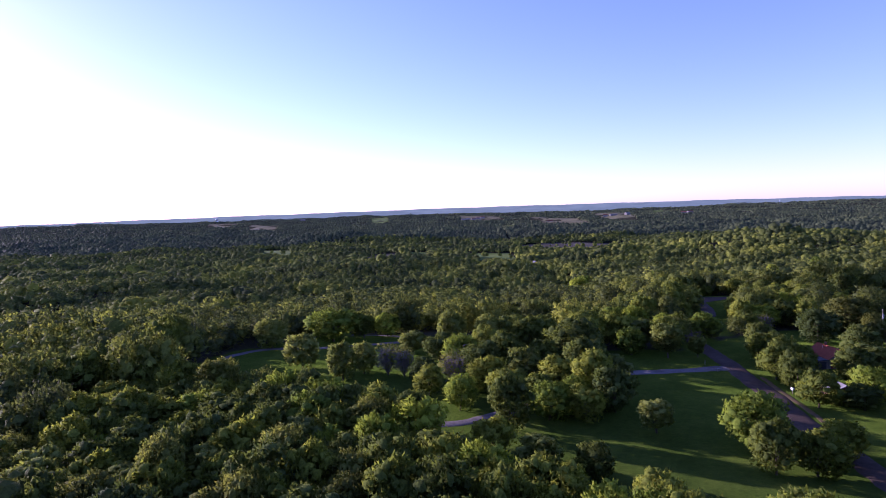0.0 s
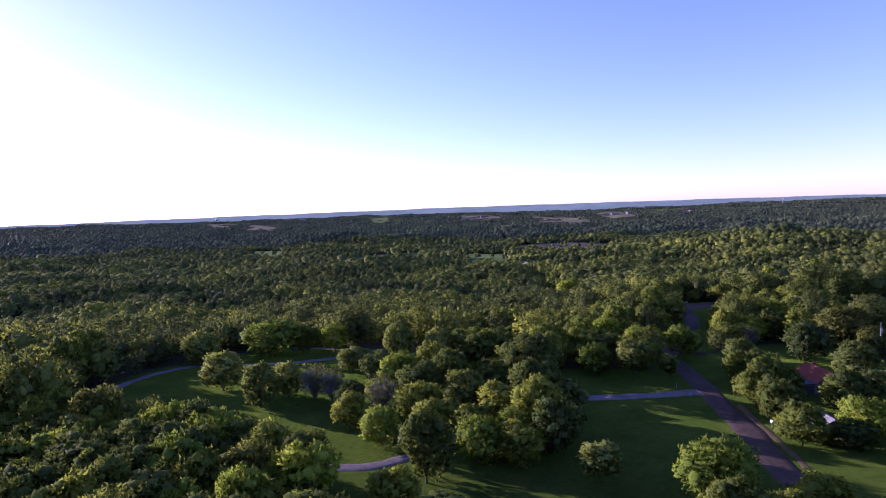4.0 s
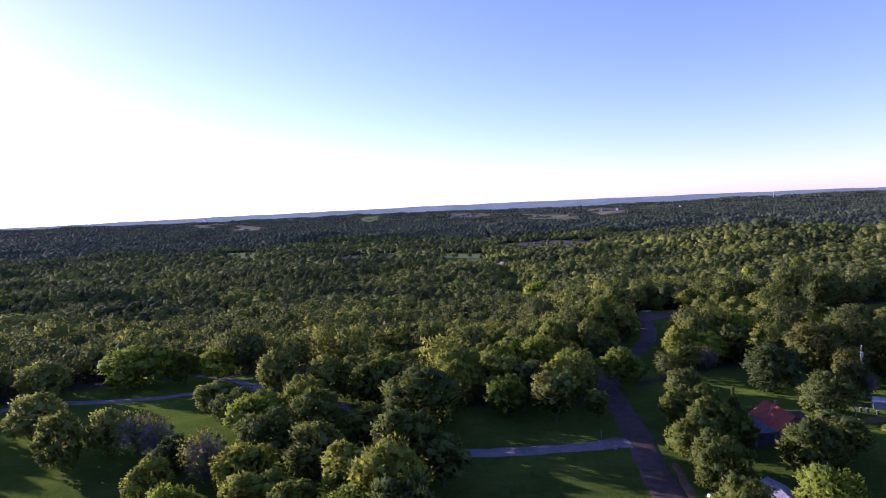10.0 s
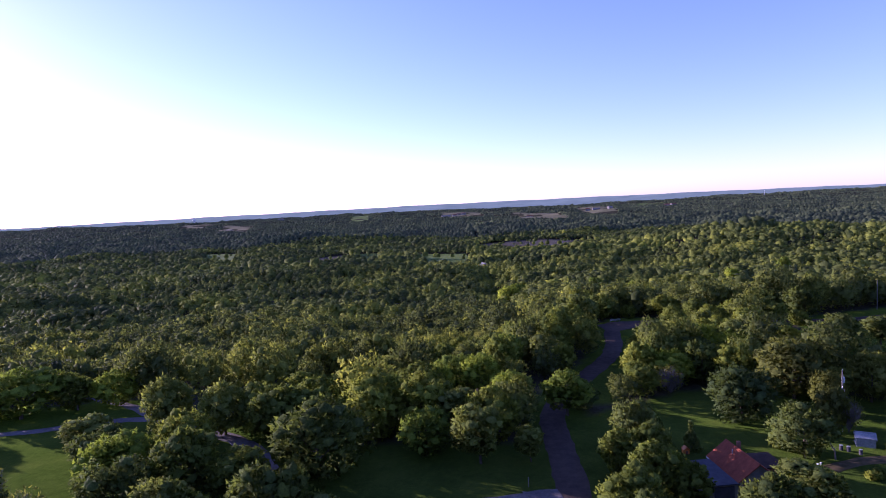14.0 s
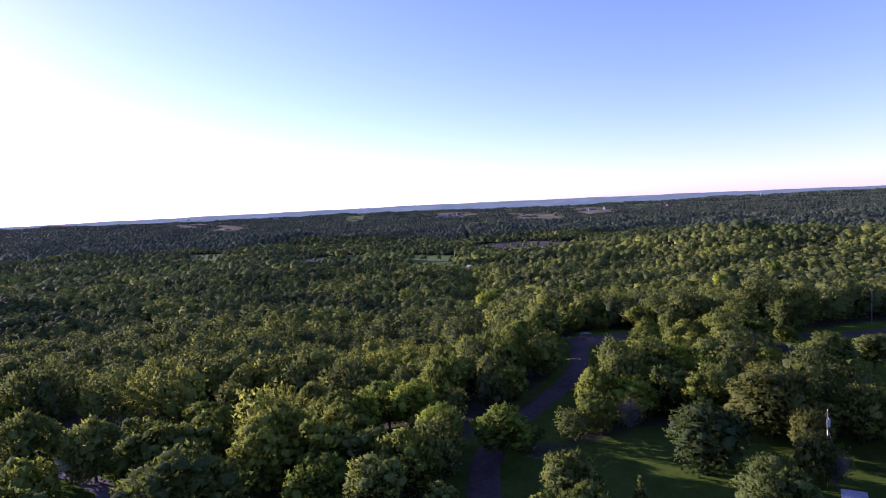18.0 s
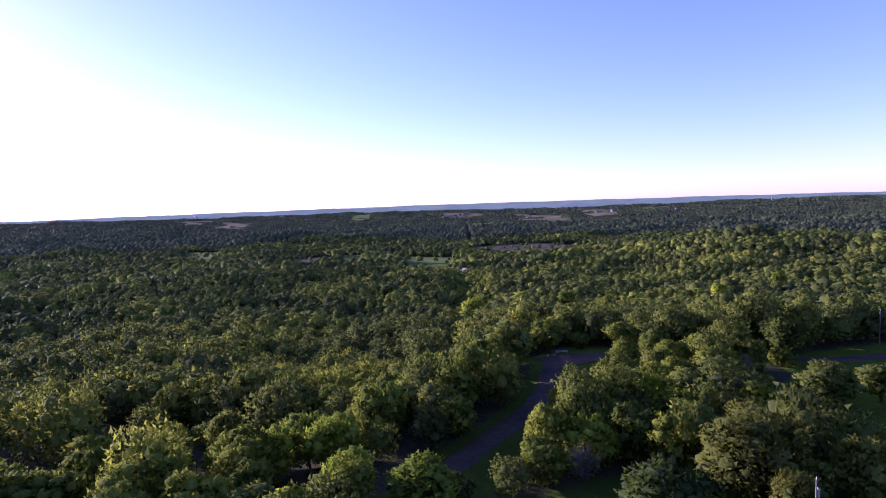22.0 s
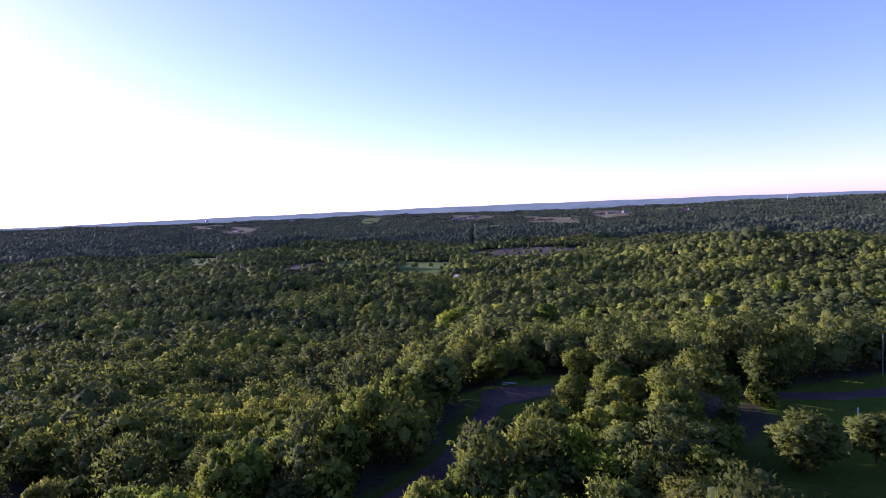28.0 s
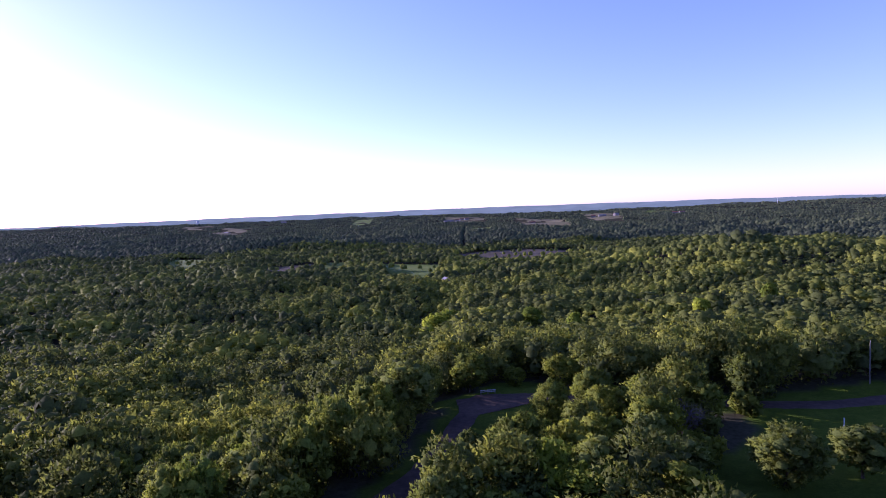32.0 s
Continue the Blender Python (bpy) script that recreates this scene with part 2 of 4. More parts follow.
def quick_mesh(name, verts, tris, mat, tint=None, shade=True, facing=None):
    """A mesh from arrays of corners and triangles."""
    me = bpy.data.meshes.new(name)
    verts, tris = np.asarray(verts, np.float32), np.asarray(tris, np.int32)
    me.vertices.add(len(verts))
    me.vertices.foreach_set("co", verts.ravel())
    me.loops.add(tris.size)
    me.loops.foreach_set("vertex_index", tris.ravel())
    me.polygons.add(len(tris))
    me.polygons.foreach_set("loop_start", np.arange(0, tris.size, 3, dtype=np.int32))
    me.polygons.foreach_set("use_smooth", np.full(len(tris), shade))
    if tint is not None:
        me.attributes.new("tint", 'FLOAT', 'POINT').data.foreach_set("value", np.asarray(tint, np.float32))
    me.update(calc_edges=True)
    if facing is not None:
        me.attributes.new("custom_normal", 'FLOAT_VECTOR', 'POINT').data.foreach_set("vector", np.asarray(facing, np.float32).ravel())
    me.materials.append(mat)
    return me


def part(name, bm, mat, parent, label=""):
    """One mesh object from a bmesh, under a thing or a part."""
    me = bpy.data.meshes.new(name)
    bm.to_mesh(me)
    bm.free()
    me.materials.append(mat)
    ob = new(name, me)
    ob.parent = parent
    return tagged(ob, label)


def thing(name, place, label, category, group="", turn=0.0):
    ob = new(name)
    ob.empty_display_size = 0.3
    ob.matrix_world = pose(*place, 0, 0, turn)
    return tagged(ob, label, category, group)


def box(bm, lo, hi, bevel=0.0):
    lo, hi = Vector(lo), Vector(hi)
    r = bmesh.ops.create_cube(bm, size=1.0, matrix=Matrix.Translation((lo + hi) / 2) @ Matrix.Diagonal((*(hi - lo), 1)))
    if bevel:
        edges = list({e for v in r["verts"] for e in v.link_edges})
        bmesh.ops.bevel(bm, geom=edges, offset=bevel, segments=1, affect='EDGES')
    return bm


def rod(bm, a, b, r0, r1, sides=7):
    """A tapered rod from a to b."""
    a, b = Vector(a), Vector(b)
    d = b - a
    m = Matrix.Translation((a + b) / 2) @ d.to_track_quat("Z", "Y").to_matrix().to_4x4()
    bmesh.ops.create_cone(bm, cap_ends=True, segments=sides, radius1=r0, radius2=r1, depth=d.length, matrix=m)
    return bm


def ribbon(name, line, width, mat, lift, label, category, step=2.0, wobble=0.25, seed=1):
    """A strip of road that follows the ground, with uneven edges."""
    rng = random.Random(seed)
    pts = [Vector((*p, 0)) for p in line]
    fine = []
    for i in range(len(pts) - 1):
        p0, p1, p2, p3 = pts[max(i - 1, 0)], pts[i], pts[i + 1], pts[min(i + 2, len(pts) - 1)]
        n = max(2, int((p2 - p1).length / step))
        for k in range(n):
            u = k / n
            fine.append(0.5 * (2 * p1 + (p2 - p0) * u + (2 * p0 - 5 * p1 + 4 * p2 - p3) * u * u + (3 * p1 - p0 - 3 * p2 + p3) * u ** 3))
    fine.append(pts[-1])
    bm = bmesh.new()
    rows = []
    for i, p in enumerate(fine):
        d = (fine[min(i + 1, len(fine) - 1)] - fine[max(i - 1, 0)]).normalized()
        side = Vector((d.y, -d.x, 0))
        wl, wr = (width / 2 + rng.uniform(-wobble, wobble) for _ in range(2))
        row = []
        for s, drop in ((-wl - 0.3, -0.12), (-wl, 0), (-wl * 0.4, 0.03), (wr * 0.4, 0.03), (wr, 0), (wr + 0.3, -0.12)):
            q = p + side * s
            row.append(bm.verts.new((q.x, q.y, float(terrain(q.x, q.y)) + lift + drop)))
        rows.append(row)
    for a, b in zip(rows, rows[1:]):
        for k in range(5):
            bm.faces.new((a[k], a[k + 1], b[k + 1], b[k]))
    bmesh.ops.recalc_face_normals(bm, faces=bm.faces)
    me = bpy.data.meshes.new(name)
    bm.to_mesh(me)
    bm.free()
    me.polygons.foreach_set("use_smooth", [True] * len(me.polygons))
    me.materials.append(mat)
    return tagged(new(name, me), label, category, kind="structure")


def patch(name, ring, mat, lift, label, category, step=8.0):
    """A sheet within a ring of corners, draped over the ground."""
    xs, ys = [p[0] for p in ring], [p[1] for p in ring]
    gx, gy = np.arange(min(xs), max(xs) + step, step), np.arange(min(ys), max(ys) + step, step)
    X, Y = np.meshgrid(gx, gy, indexing="ij")
    V = np.stack([X, Y, terrain(X, Y) + lift], -1).reshape(-1, 3)
    cx, cy = (X[:-1, :-1] + step / 2), (Y[:-1, :-1] + step / 2)
    keep = inside(cx, cy, ring)
    idx = np.arange(X.size).reshape(X.shape)
    a, b, c, d = (q[keep] for q in (idx[:-1, :-1], idx[1:, :-1], idx[1:, 1:], idx[:-1, 1:]))
    T = np.concatenate([np.stack([a, b, c], -1), np.stack([a, c, d], -1)])
    used, T = np.unique(T, return_inverse=True)
    return tagged(new(name, quick_mesh(name, V[used], T.reshape(-1, 3), mat)), label, category, kind="structure")


# ---- ground ----


def graded(lo, hi, fine, end):
    """Grid lines: close together from lo to hi, wider and wider out to the ends."""
    mid = np.arange(lo, hi + fine, fine)
    out, d = [], fine
    p = 0.0
    while p < end:
        d = min(d * 1.12, 150)
        p += d
        out.append(p)
    out = np.array(out)
    return np.concatenate([lo - out[::-1], mid, mid[-1] + out])


gx, gy = graded(-120, 200, 3.0, 6600), graded(20, 275, 3.0, 6600)
GX, GY = np.meshgrid(gx, gy, indexing="ij")
GV = np.stack([GX, GY, terrain(GX, GY)], -1).reshape(-1, 3)
gi = np.arange(GX.size).reshape(GX.shape)
ga, gb, gc, gd = (q.ravel() for q in (gi[:-1, :-1], gi[1:, :-1], gi[1:, 1:], gi[:-1, 1:]))
ground_mesh = quick_mesh("ground", GV, np.concatenate([np.stack([ga, gb, gc], -1), np.stack([ga, gc, gd], -1)]), GROUND)
ground_mesh.attributes.new("open", 'FLOAT', 'POINT').data.foreach_set("value", open_ground(GX, GY, 2.0).astype(np.float32).ravel())
tagged(new("ground", ground_mesh), "mown grass clearings and shaded leaf litter under woods", "ground", kind="structure")

ribbon("road", ROAD, 4.6, ASPHALT, 0.10, "worn grey asphalt lane through the trees", "road", seed=2)
ribbon("road", END_ROAD, 4.6, ASPHALT, 0.10, "shaded asphalt road at the turning place", "road", seed=3)
patch("turning_place", [(88, 228), (93, 232), (105, 238.5), (109, 246), (93, 247), (88.5, 240)], ASPHALT, 0.12, "dark asphalt turning place at the end of the lane", "road", 0.4)
ribbon("driveway", DRIVE[:10], 2.9, GRAVEL, 0.12, "pale gravel driveway across the lawn", "driveway", seed=4)
ribbon("driveway", DRIVE[9:], 2.3, GRAVEL, 0.12, "pale gravel loop track round the clearing", "driveway", seed=5)
ribbon("driveway", SPUR, 2.2, GRAVEL, 0.10, "narrow gravel spur into the woods", "driveway", seed=9)
ribbon("driveway_apron", [(48.9, 121.8), (47.5, 121.7), (45.5, 121.5), (43.7, 121.3)], 3.8, GRAVEL, 0.145, "pale gravel apron where the driveway meets the lane", "driveway", seed=7)
ribbon("road_verge", [(49.0, 82), (50.6, 93), (52.0, 104), (53.4, 113)], 1.1, DIRT, 0.035, "bare tan dirt verge beside the lane", "verge", seed=6)
for field_name, field_mat, field_ring in FIELDS:
    patch(field_name, field_ring, field_mat, 0.6, {"meadow": "open green meadow among woods", "tilled_field": "bare brown tilled field among woods", "dry_field": "dry tan farm field far off among woods"}[field_name], "field",
          6.0 if field_ring[0][1] < 1300 else 30.0)

# ---- trees ----


def ico(level):
    bm = bmesh.new()
    bmesh.ops.create_icosphere(bm, subdivisions=level, radius=1.0)
    bm.verts.ensure_lookup_table()
    v = np.array([p.co[:] for p in bm.verts])
    t = np.array([[q.index for q in f.verts] for f in bm.faces])
    bm.free()
    return v, t


ICO1 = ico(1)


def unit(v):
    return v / (np.linalg.norm(v, axis=-1, keepdims=True) + 1e-9)


TOP = ICO1[1][np.max(ICO1[0][ICO1[1]][:, :, 2], axis=1) > 0.6]
DOME = ICO1[1][np.min(ICO1[0][ICO1[1]][:, :, 2], axis=1) > -0.6]


def crown(seed, radius, low, high, lobes, bumps, sprays, size, bump=0.19, faces=(ICO1[1], ICO1[1]), shape="round", fill=0.86):
    """A crown: a few large uneven lobes, clumps of foliage all over them, and small sprays of leaves on the clumps."""
    rng = np.random.default_rng(seed)
    mid, half = (low + high) / 2, (high - low) / 2
    C, L = [], []
    for i in range(lobes):
        u = (i + 0.5) / lobes
        a = i * 2.39996 + rng.uniform(-0.5, 0.5)
        if shape == "cone":
            ring = radius * (1 - u) * 0.5
            C.append((ring * math.cos(a), ring * math.sin(a), low + (high - low) * u))
            L.append(max(0.16 * radius, radius * (1 - u) * 0.60))
            continue
        h = 0.80 - 1.65 * u
        w = math.sqrt(max(0.05, 1 - h * h)) * rng.uniform(0.32, 0.62)
        C.append((w * radius * math.cos(a), w * radius * math.sin(a), mid + h * half * rng.uniform(0.45, 0.70)))
        L.append(min(radius, half * 1.15) * rng.uniform(0.40, 0.62))
    C, L = np.array(C), np.array(L)
    V, T, N, n = [], [], [], 0
    iv = ICO1[0]
    heart = np.array([0, 0, low + (high - low) * 0.30])

    def facing(v, own, share):
        """Foliage faces partly away from its clump, partly away from the heart of the crown."""
        return unit(own * share + unit((v - heart) * (1, 1, radius / half)) * (1 - share) + (0, 0, 0.22))

    for c, r in zip(C, L):
        N.append(facing(c + iv * r, iv, 0.5))
        V.append(c + iv * (1 + rng.normal(0, 0.10, (12, 1))) * r * fill)
        T.append(faces[0] + n)
        n += 12
    pick = rng.choice(lobes, bumps * 4, p=L ** 2 / (L ** 2).sum())
    d = unit(rng.normal(0, 1, (bumps * 4, 3)) + (0, 0, 0.30))
    p = C[pick] + d * (L[pick] * rng.uniform(0.90, 1.10, bumps * 4))[:, None]
    deep = (np.linalg.norm(p[:, None] - C[None], axis=-1) < L[None] * 0.86).any(1)
    keep = np.flatnonzero(~deep)[:bumps]
    p, d = p[keep], d[keep]
    rb = radius * bump * rng.uniform(0.65, 1.40, len(p))
    lumps = iv[None] * (1 + rng.normal(0, 0.20, (len(p), 12, 1))) * rb[:, None, None] * (1, 1, 0.86) + p[:, None]
    V.append(lumps.reshape(-1, 3))
    N.append(facing(V[-1], np.tile(iv, (len(p), 1)), 0.48))
    T.append((faces[1][None] + (np.arange(len(p)) * 12)[:, None, None]).reshape(-1, 3) + n)
    n += 12 * len(p)
    if sprays:
        many = sprays * 3
        pick = rng.choice(lobes, many, p=L ** 2 / (L ** 2).sum())
        out = unit(rng.normal(0, 1, (many, 3)) + (0, 0, 0.25))
        clumpy = 0.14 * np.sin(out[:, 0] * 7 + pick) * np.sin(out[:, 1] * 8 + 2 * pick) + 0.12 * np.sin(out[:, 2] * 7 + 3 * pick)
        q = C[pick] + out * (L[pick] * (rng.uniform(0.74, 1.27, many) + clumpy))[:, None]
        near = (np.linalg.norm(q[:, None] - C[None], axis=-1) < L[None] * 0.74).any(1)
        use = np.flatnonzero(~near)[:sprays]
        q, out, sprays = q[use], out[use], len(use)
        t = unit(0.55 * out + rng.normal(0, 0.62, (sprays, 3)) + (0, 0, 0.30))
        nrm = unit(np.cross(t, rng.normal(0, 1, (sprays, 3))))
        b = np.cross(nrm, t)
        s = (size * rng.uniform(0.55, 1.45, sprays))[:, None]
        V.append(np.stack([q - t * s * 0.50 - b * s * 0.42, q - t * s * 0.35 + b * s * 0.46, q + t * s * 0.92 - nrm * s * 0.12], 1).reshape(-1, 3))
        T.append(n + 3 * np.arange(sprays)[:, None] + [0, 2, 1])
        N.append(facing(V[-1], np.repeat(unit(out + rng.normal(0, 0.35, (sprays, 3))), 3, axis=0), 0.42))
    return np.concatenate(V), np.concatenate(T), np.concatenate(N)


def trunk_mesh(name, seed, height, crown_low, spread, thick, limbs=5, mat=None, reach=0.55):
    """A bent, tapered trunk with root flare and limbs that reach up into the crown."""
    rng = random.Random(seed)
    bm = bmesh.new()
    lean = Vector((rng.uniform(-0.05, 0.05), rng.uniform(-0.05, 0.05), 0))
    top = crown_low + (height - crown_low) * 0.62
    knots = [Vector((0, 0, -0.4)), Vector((0, 0, 0.35))]
    for k in range(1, 5):
        z = 0.35 + (top - 0.35) * k / 4
        knots.append(lean * z + Vector((rng.uniform(-0.10, 0.10), rng.uniform(-0.10, 0.10), z)))
    for i, (a, b) in enumerate(zip(knots, knots[1:])):
        f0, f1 = (1.45, 1.0) if i == 0 else (1 - 0.17 * (i - 1), 1 - 0.17 * i)
        rod(bm, a, b, thick * f0, thick * f1, 8)
    for i in range(limbs):
        a = i * 6.283 / limbs + rng.uniform(-0.4, 0.4)
        base = knots[2].lerp(knots[4], rng.uniform(0.0, 0.8))
        out = Vector((math.cos(a), math.sin(a), 0)) * spread * rng.uniform(0.4, 0.62)
        elbow = base + out * 0.45 + Vector((0, 0, rng.uniform(0.5, 1.2)))
        tip = base + out + Vector((0, 0, (height - base.z) * reach * rng.uniform(0.6, 1.0)))
        rod(bm, base, elbow, thick * 0.42, thick * 0.30, 6)
        rod(bm, elbow, tip, thick * 0.30, thick * 0.10, 5)
    me = bpy.data.meshes.new(name)
    bm.to_mesh(me)
    bm.free()
    me.materials.append(mat or BARK)
    return me


def twig_mesh(name, seed, radius, low, high, count, mat):
    """A bare crown: many thin forking twigs."""
    rng = np.random.default_rng(seed)
    V, T, n = [], [], 0
    for i in range(count):
        a, u = rng.uniform(0, 6.283), rng.uniform(0.25, 1)
        base = np.array([0, 0, low + rng.uniform(-0.1, 0.5) * (high - low)])
        tip = np.array([math.cos(a) * radius * u, math.sin(a) * radius * u, low + (high - low) * rng.uniform(0.35, 1.0) * (1.08 - 0.35 * u)])
        for k in range(4):
            fork = tip + rng.normal(0, 0.55, 3) * (k > 0)
            start = base if k == 0 else base + (tip - base) * rng.uniform(0.45, 0.85)
            d = unit(fork - start)
            s1 = unit(np.cross(d, (0.3, 0.2, 1)))
            s2 = np.cross(d, s1)
            w = 0.055 if k == 0 else 0.032
            V.append(np.array([start + s1 * w, start - s1 * w * 0.5 + s2 * w, start - s1 * w * 0.5 - s2 * w, fork]))
            T.append(np.array([[0, 1, 3], [1, 2, 3], [2, 0, 3]]) + n)
            n += 4
    return quick_mesh(name, np.concatenate(V), np.concatenate(T), mat, shade=False)


KINDS = {}


def kind(key, label, category, leaves, seed, radius, height, low, lobes, bumps, sprays, size, bump=0.145, shape="round", thick=0.22, bare=0, fill=0.60):
    """Builds one tree of a kind, the pattern for its copies."""
    V, T, N = crown(seed, radius, low, height, lobes, bumps, sprays, size, bump, (TOP, DOME), shape, fill)
    root = new("tree" if category != "bush" else "bush")
    tagged(root, label, category)
    for nm, me in (("trunk", trunk_mesh("trunk", seed, height, low, radius, thick, 0 if shape == "cone" else 5)), ("crown", quick_mesh("crown", V, T, leaves, facing=N))):
        o = new(nm, me)
        o.parent = root
    if bare:
        o = new("deadwood", twig_mesh("deadwood", seed, radius, low, height, bare, BARE))
        o.parent = root
        tagged(o, "leafless grey twigs")
    KINDS[key] = [root, radius, height, False]


kind("oak", "round full-leaved green deciduous tree", "tree", GREEN, 11, 4.5, 10, 0.7, 7, 51, 3626, 0.40)
kind("oak2", "broad many-lobed green deciduous tree", "tree", GREEN, 12, 5.0, 10, 0.6, 9, 60, 3989, 0.40, 0.135)
kind("oak3", "uneven green deciduous tree with loose crown", "tree", GREEN, 13, 4.4, 10, 0.9, 6, 46, 3626, 0.43)
kind("tall", "tall narrow green deciduous tree", "tree", GREEN, 14, 3.4, 12, 1.0, 8, 51, 3626, 0.40, 0.17)
kind("lime", "bright yellow-green deciduous tree in sun", "tree", BRIGHT, 15, 4.2, 10, 0.6, 7, 51, 3626, 0.40)
kind("lime2", "bright yellow-green tall leafy tree", "tree", BRIGHT, 16, 3.6, 12, 0.8, 8, 51, 3626, 0.40, 0.16)
kind("pale", "pale grey-green rounded tree", "tree", PALE, 17, 4.4, 9, 0.5, 7, 60, 4715, 0.36, 0.125)
kind("pale2", "pale silvery-green tree with airy crown", "tree", PALE, 18, 4.0, 12, 0.8, 7, 49, 4352, 0.40, 0.165, fill=0.60)
kind("dark", "dark green dense broadleaf tree", "tree", DARK, 19, 4.4, 10, 0.6, 7, 51, 3626, 0.40)
kind("olive", "olive-green wide rounded tree", "tree", OLIVE, 20, 5.0, 10, 0.5, 8, 65, 5077, 0.36, 0.135)
kind("cedar", "small pointed green evergreen", "evergreen", PALE, 21, 2.2, 7, 0.4, 14, 25, 1451, 0.29, 0.15, shape="cone", thick=0.12)
kind("half_bare", "half-bare greyish tree with dead twigs", "tree", OLIVE, 22, 4.0, 9, 0.8, 6, 12, 655, 0.33, 0.13, bare=300, fill=0.25)
kind("bush", "low leafy green bush", "bush", GREEN, 23, 2.6, 4, 0.1, 6, 25, 1451, 0.34, 0.19, thick=0.10)

PLANTED = []
tree_rng = random.Random(7)


def tree_at(key, x, y, r, h, turn=None, label="", group=""):
    """Stands a tree of a kind on the ground, scaled to its crown radius and height."""
    root, r0, h0, used = KINDS[key]
    turn = tree_rng.uniform(0, 360) if turn is None else turn
    m = pose(x, y, float(terrain(x, y)) - 0.05, tree_rng.uniform(-2, 2), tree_rng.uniform(-2, 2), turn) @ Matrix.Diagonal((r / r0, r / r0, h / h0, 1))
    if not used:
        KINDS[key][3] = True
        root.matrix_basis = m
        ob = root
    else:
        ob = root.copy()
        scene.collection.objects.link(ob)
        ob.matrix_basis = m
        for c in root.children:
            k = c.copy()
            scene.collection.objects.link(k)
            k.parent = ob
    tagged(ob, label, "", group)
    PLANTED.append((x, y, r))
    return ob


# lawn trees round the loop track
tree_at("pale", -81.9, 162.5, 6.0, 10)
tree_at("pale", -65.2, 134.5, 5.2, 9.8)
tree_at("pale", -51.3, 120.5, 4.0, 10.2, 40)
tree_at("pale", -46.7, 127.0, 3.6, 8.6)
tree_at("half_bare", -40.0, 125.0, 3.9, 8.8)
tree_at("half_bare", -35.5, 123.0, 3.4, 8.2)
tree_at("oak", -28.5, 105.5, 3.4, 8.5)
tree_at("lime", -21.5, 95.5, 3.4, 8.5)
tree_at("half_bare", -22.3, 112.5, 3.9, 9.6)
tree_at("lime", -63.1, 170.5, 7.6, 12.2)
tree_at("oak3", -53.1, 175.0, 4.6, 9.6)
tree_at("lime", -45.1, 177.0, 4.6, 9.2)
tree_at("pale2", -34.5, 147.5, 4.4, 8.0)
tree_at("pale", -22.3, 154.5, 5.0, 12.0)
tree_at("pale", -10.8, 153.0, 5.0, 10.6)
tree_at("oak", 1.2, 148.5, 5.4, 10.8)
tree_at("oak2", 11.6, 133.0, 7.6, 13.0)
tree_at("oak", 1.3, 125.0, 4.4, 9.0)
tree_at("pale2", 15.6, 108.5, 4.2, 8.8)
tree_at("pale", -5.2, 113.0, 4.8, 9.2)
tree_at("oak", 2.4, 105.5, 4.8, 9.6)
tree_at("oak", -10.6, 100.0, 4.4, 8.4)
tree_at("oak3", -3.5, 95.0, 4.0, 8.0)
tree_at("lime", 3.9, 95.0, 4.0, 7.6)
tree_at("oak3", -14.0, 108.0, 4.2, 9.4)
tree_at("oak2", 8.0, 99.0, 5.0, 12.2)
tree_at("oak", 9.6, 112.0, 4.9, 12.6)
tree_at("dark", 11.0, 91.5, 4.2, 10.4)
tree_at("dark", -15.0, 120.0, 4.6, 10.0)
tree_at("oak", -8.0, 128.0, 5.2, 10.8)
tree_at("lime", -20.0, 131.0, 4.6, 10.0)
tree_at("dark", -26.0, 137.0, 4.2, 8.8)
tree_at("oak2", -12.0, 138.0, 4.8, 10.4)
tree_at("dark", -30.0, 117.0, 3.4, 6.8)
tree_at("oak3", -12.3, 81.0, 4.0, 11.8)
tree_at("bush", -4.0, 119.0, 3.0, 5.0)
tree_at("lime", 29.3, 138.5, 4.0, 8.8)
tree_at("pale2", 38.2, 133.8, 4.3, 11.2)
tree_at("oak", 28.0, 149.0, 5.0, 11.0)
tree_at("pale2", 46.5, 133.5, 2.4, 6.8)
tree_at("oak2", 19.0, 147.0, 4.8, 10.5)
tree_at("oak3", 40.5, 143.0, 4.6, 10.0)
tree_at("pale2", 15.3, 79.5, 3.3, 7.2)
tree_at("lime", 29.6, 70.8, 4.7, 10.8)
tree_at("oak", 27.6, 61.0, 3.6, 9.4)
tree_at("oak3", 33.5, 60.0, 3.6, 7.6)
tree_at("oak", -16.5, 70.0, 3.6, 7.8)
tree_at("pale2", -9.5, 64.5, 3.6, 7.0)
tree_at("oak3", -1.5, 61.5, 3.2, 6.0)
# tall trees on the west edge of the clearing
edge_rng = random.Random(17)
for k in range(8):
    tree_at(("oak", "oak2", "oak3", "pale")[k % 4], -107 + edge_rng.uniform(-2.5, 1.5), 101 + 7.2 * k, edge_rng.uniform(4.2, 5.4), edge_rng.uniform(12.5, 15.0), group="trees of the near woods")
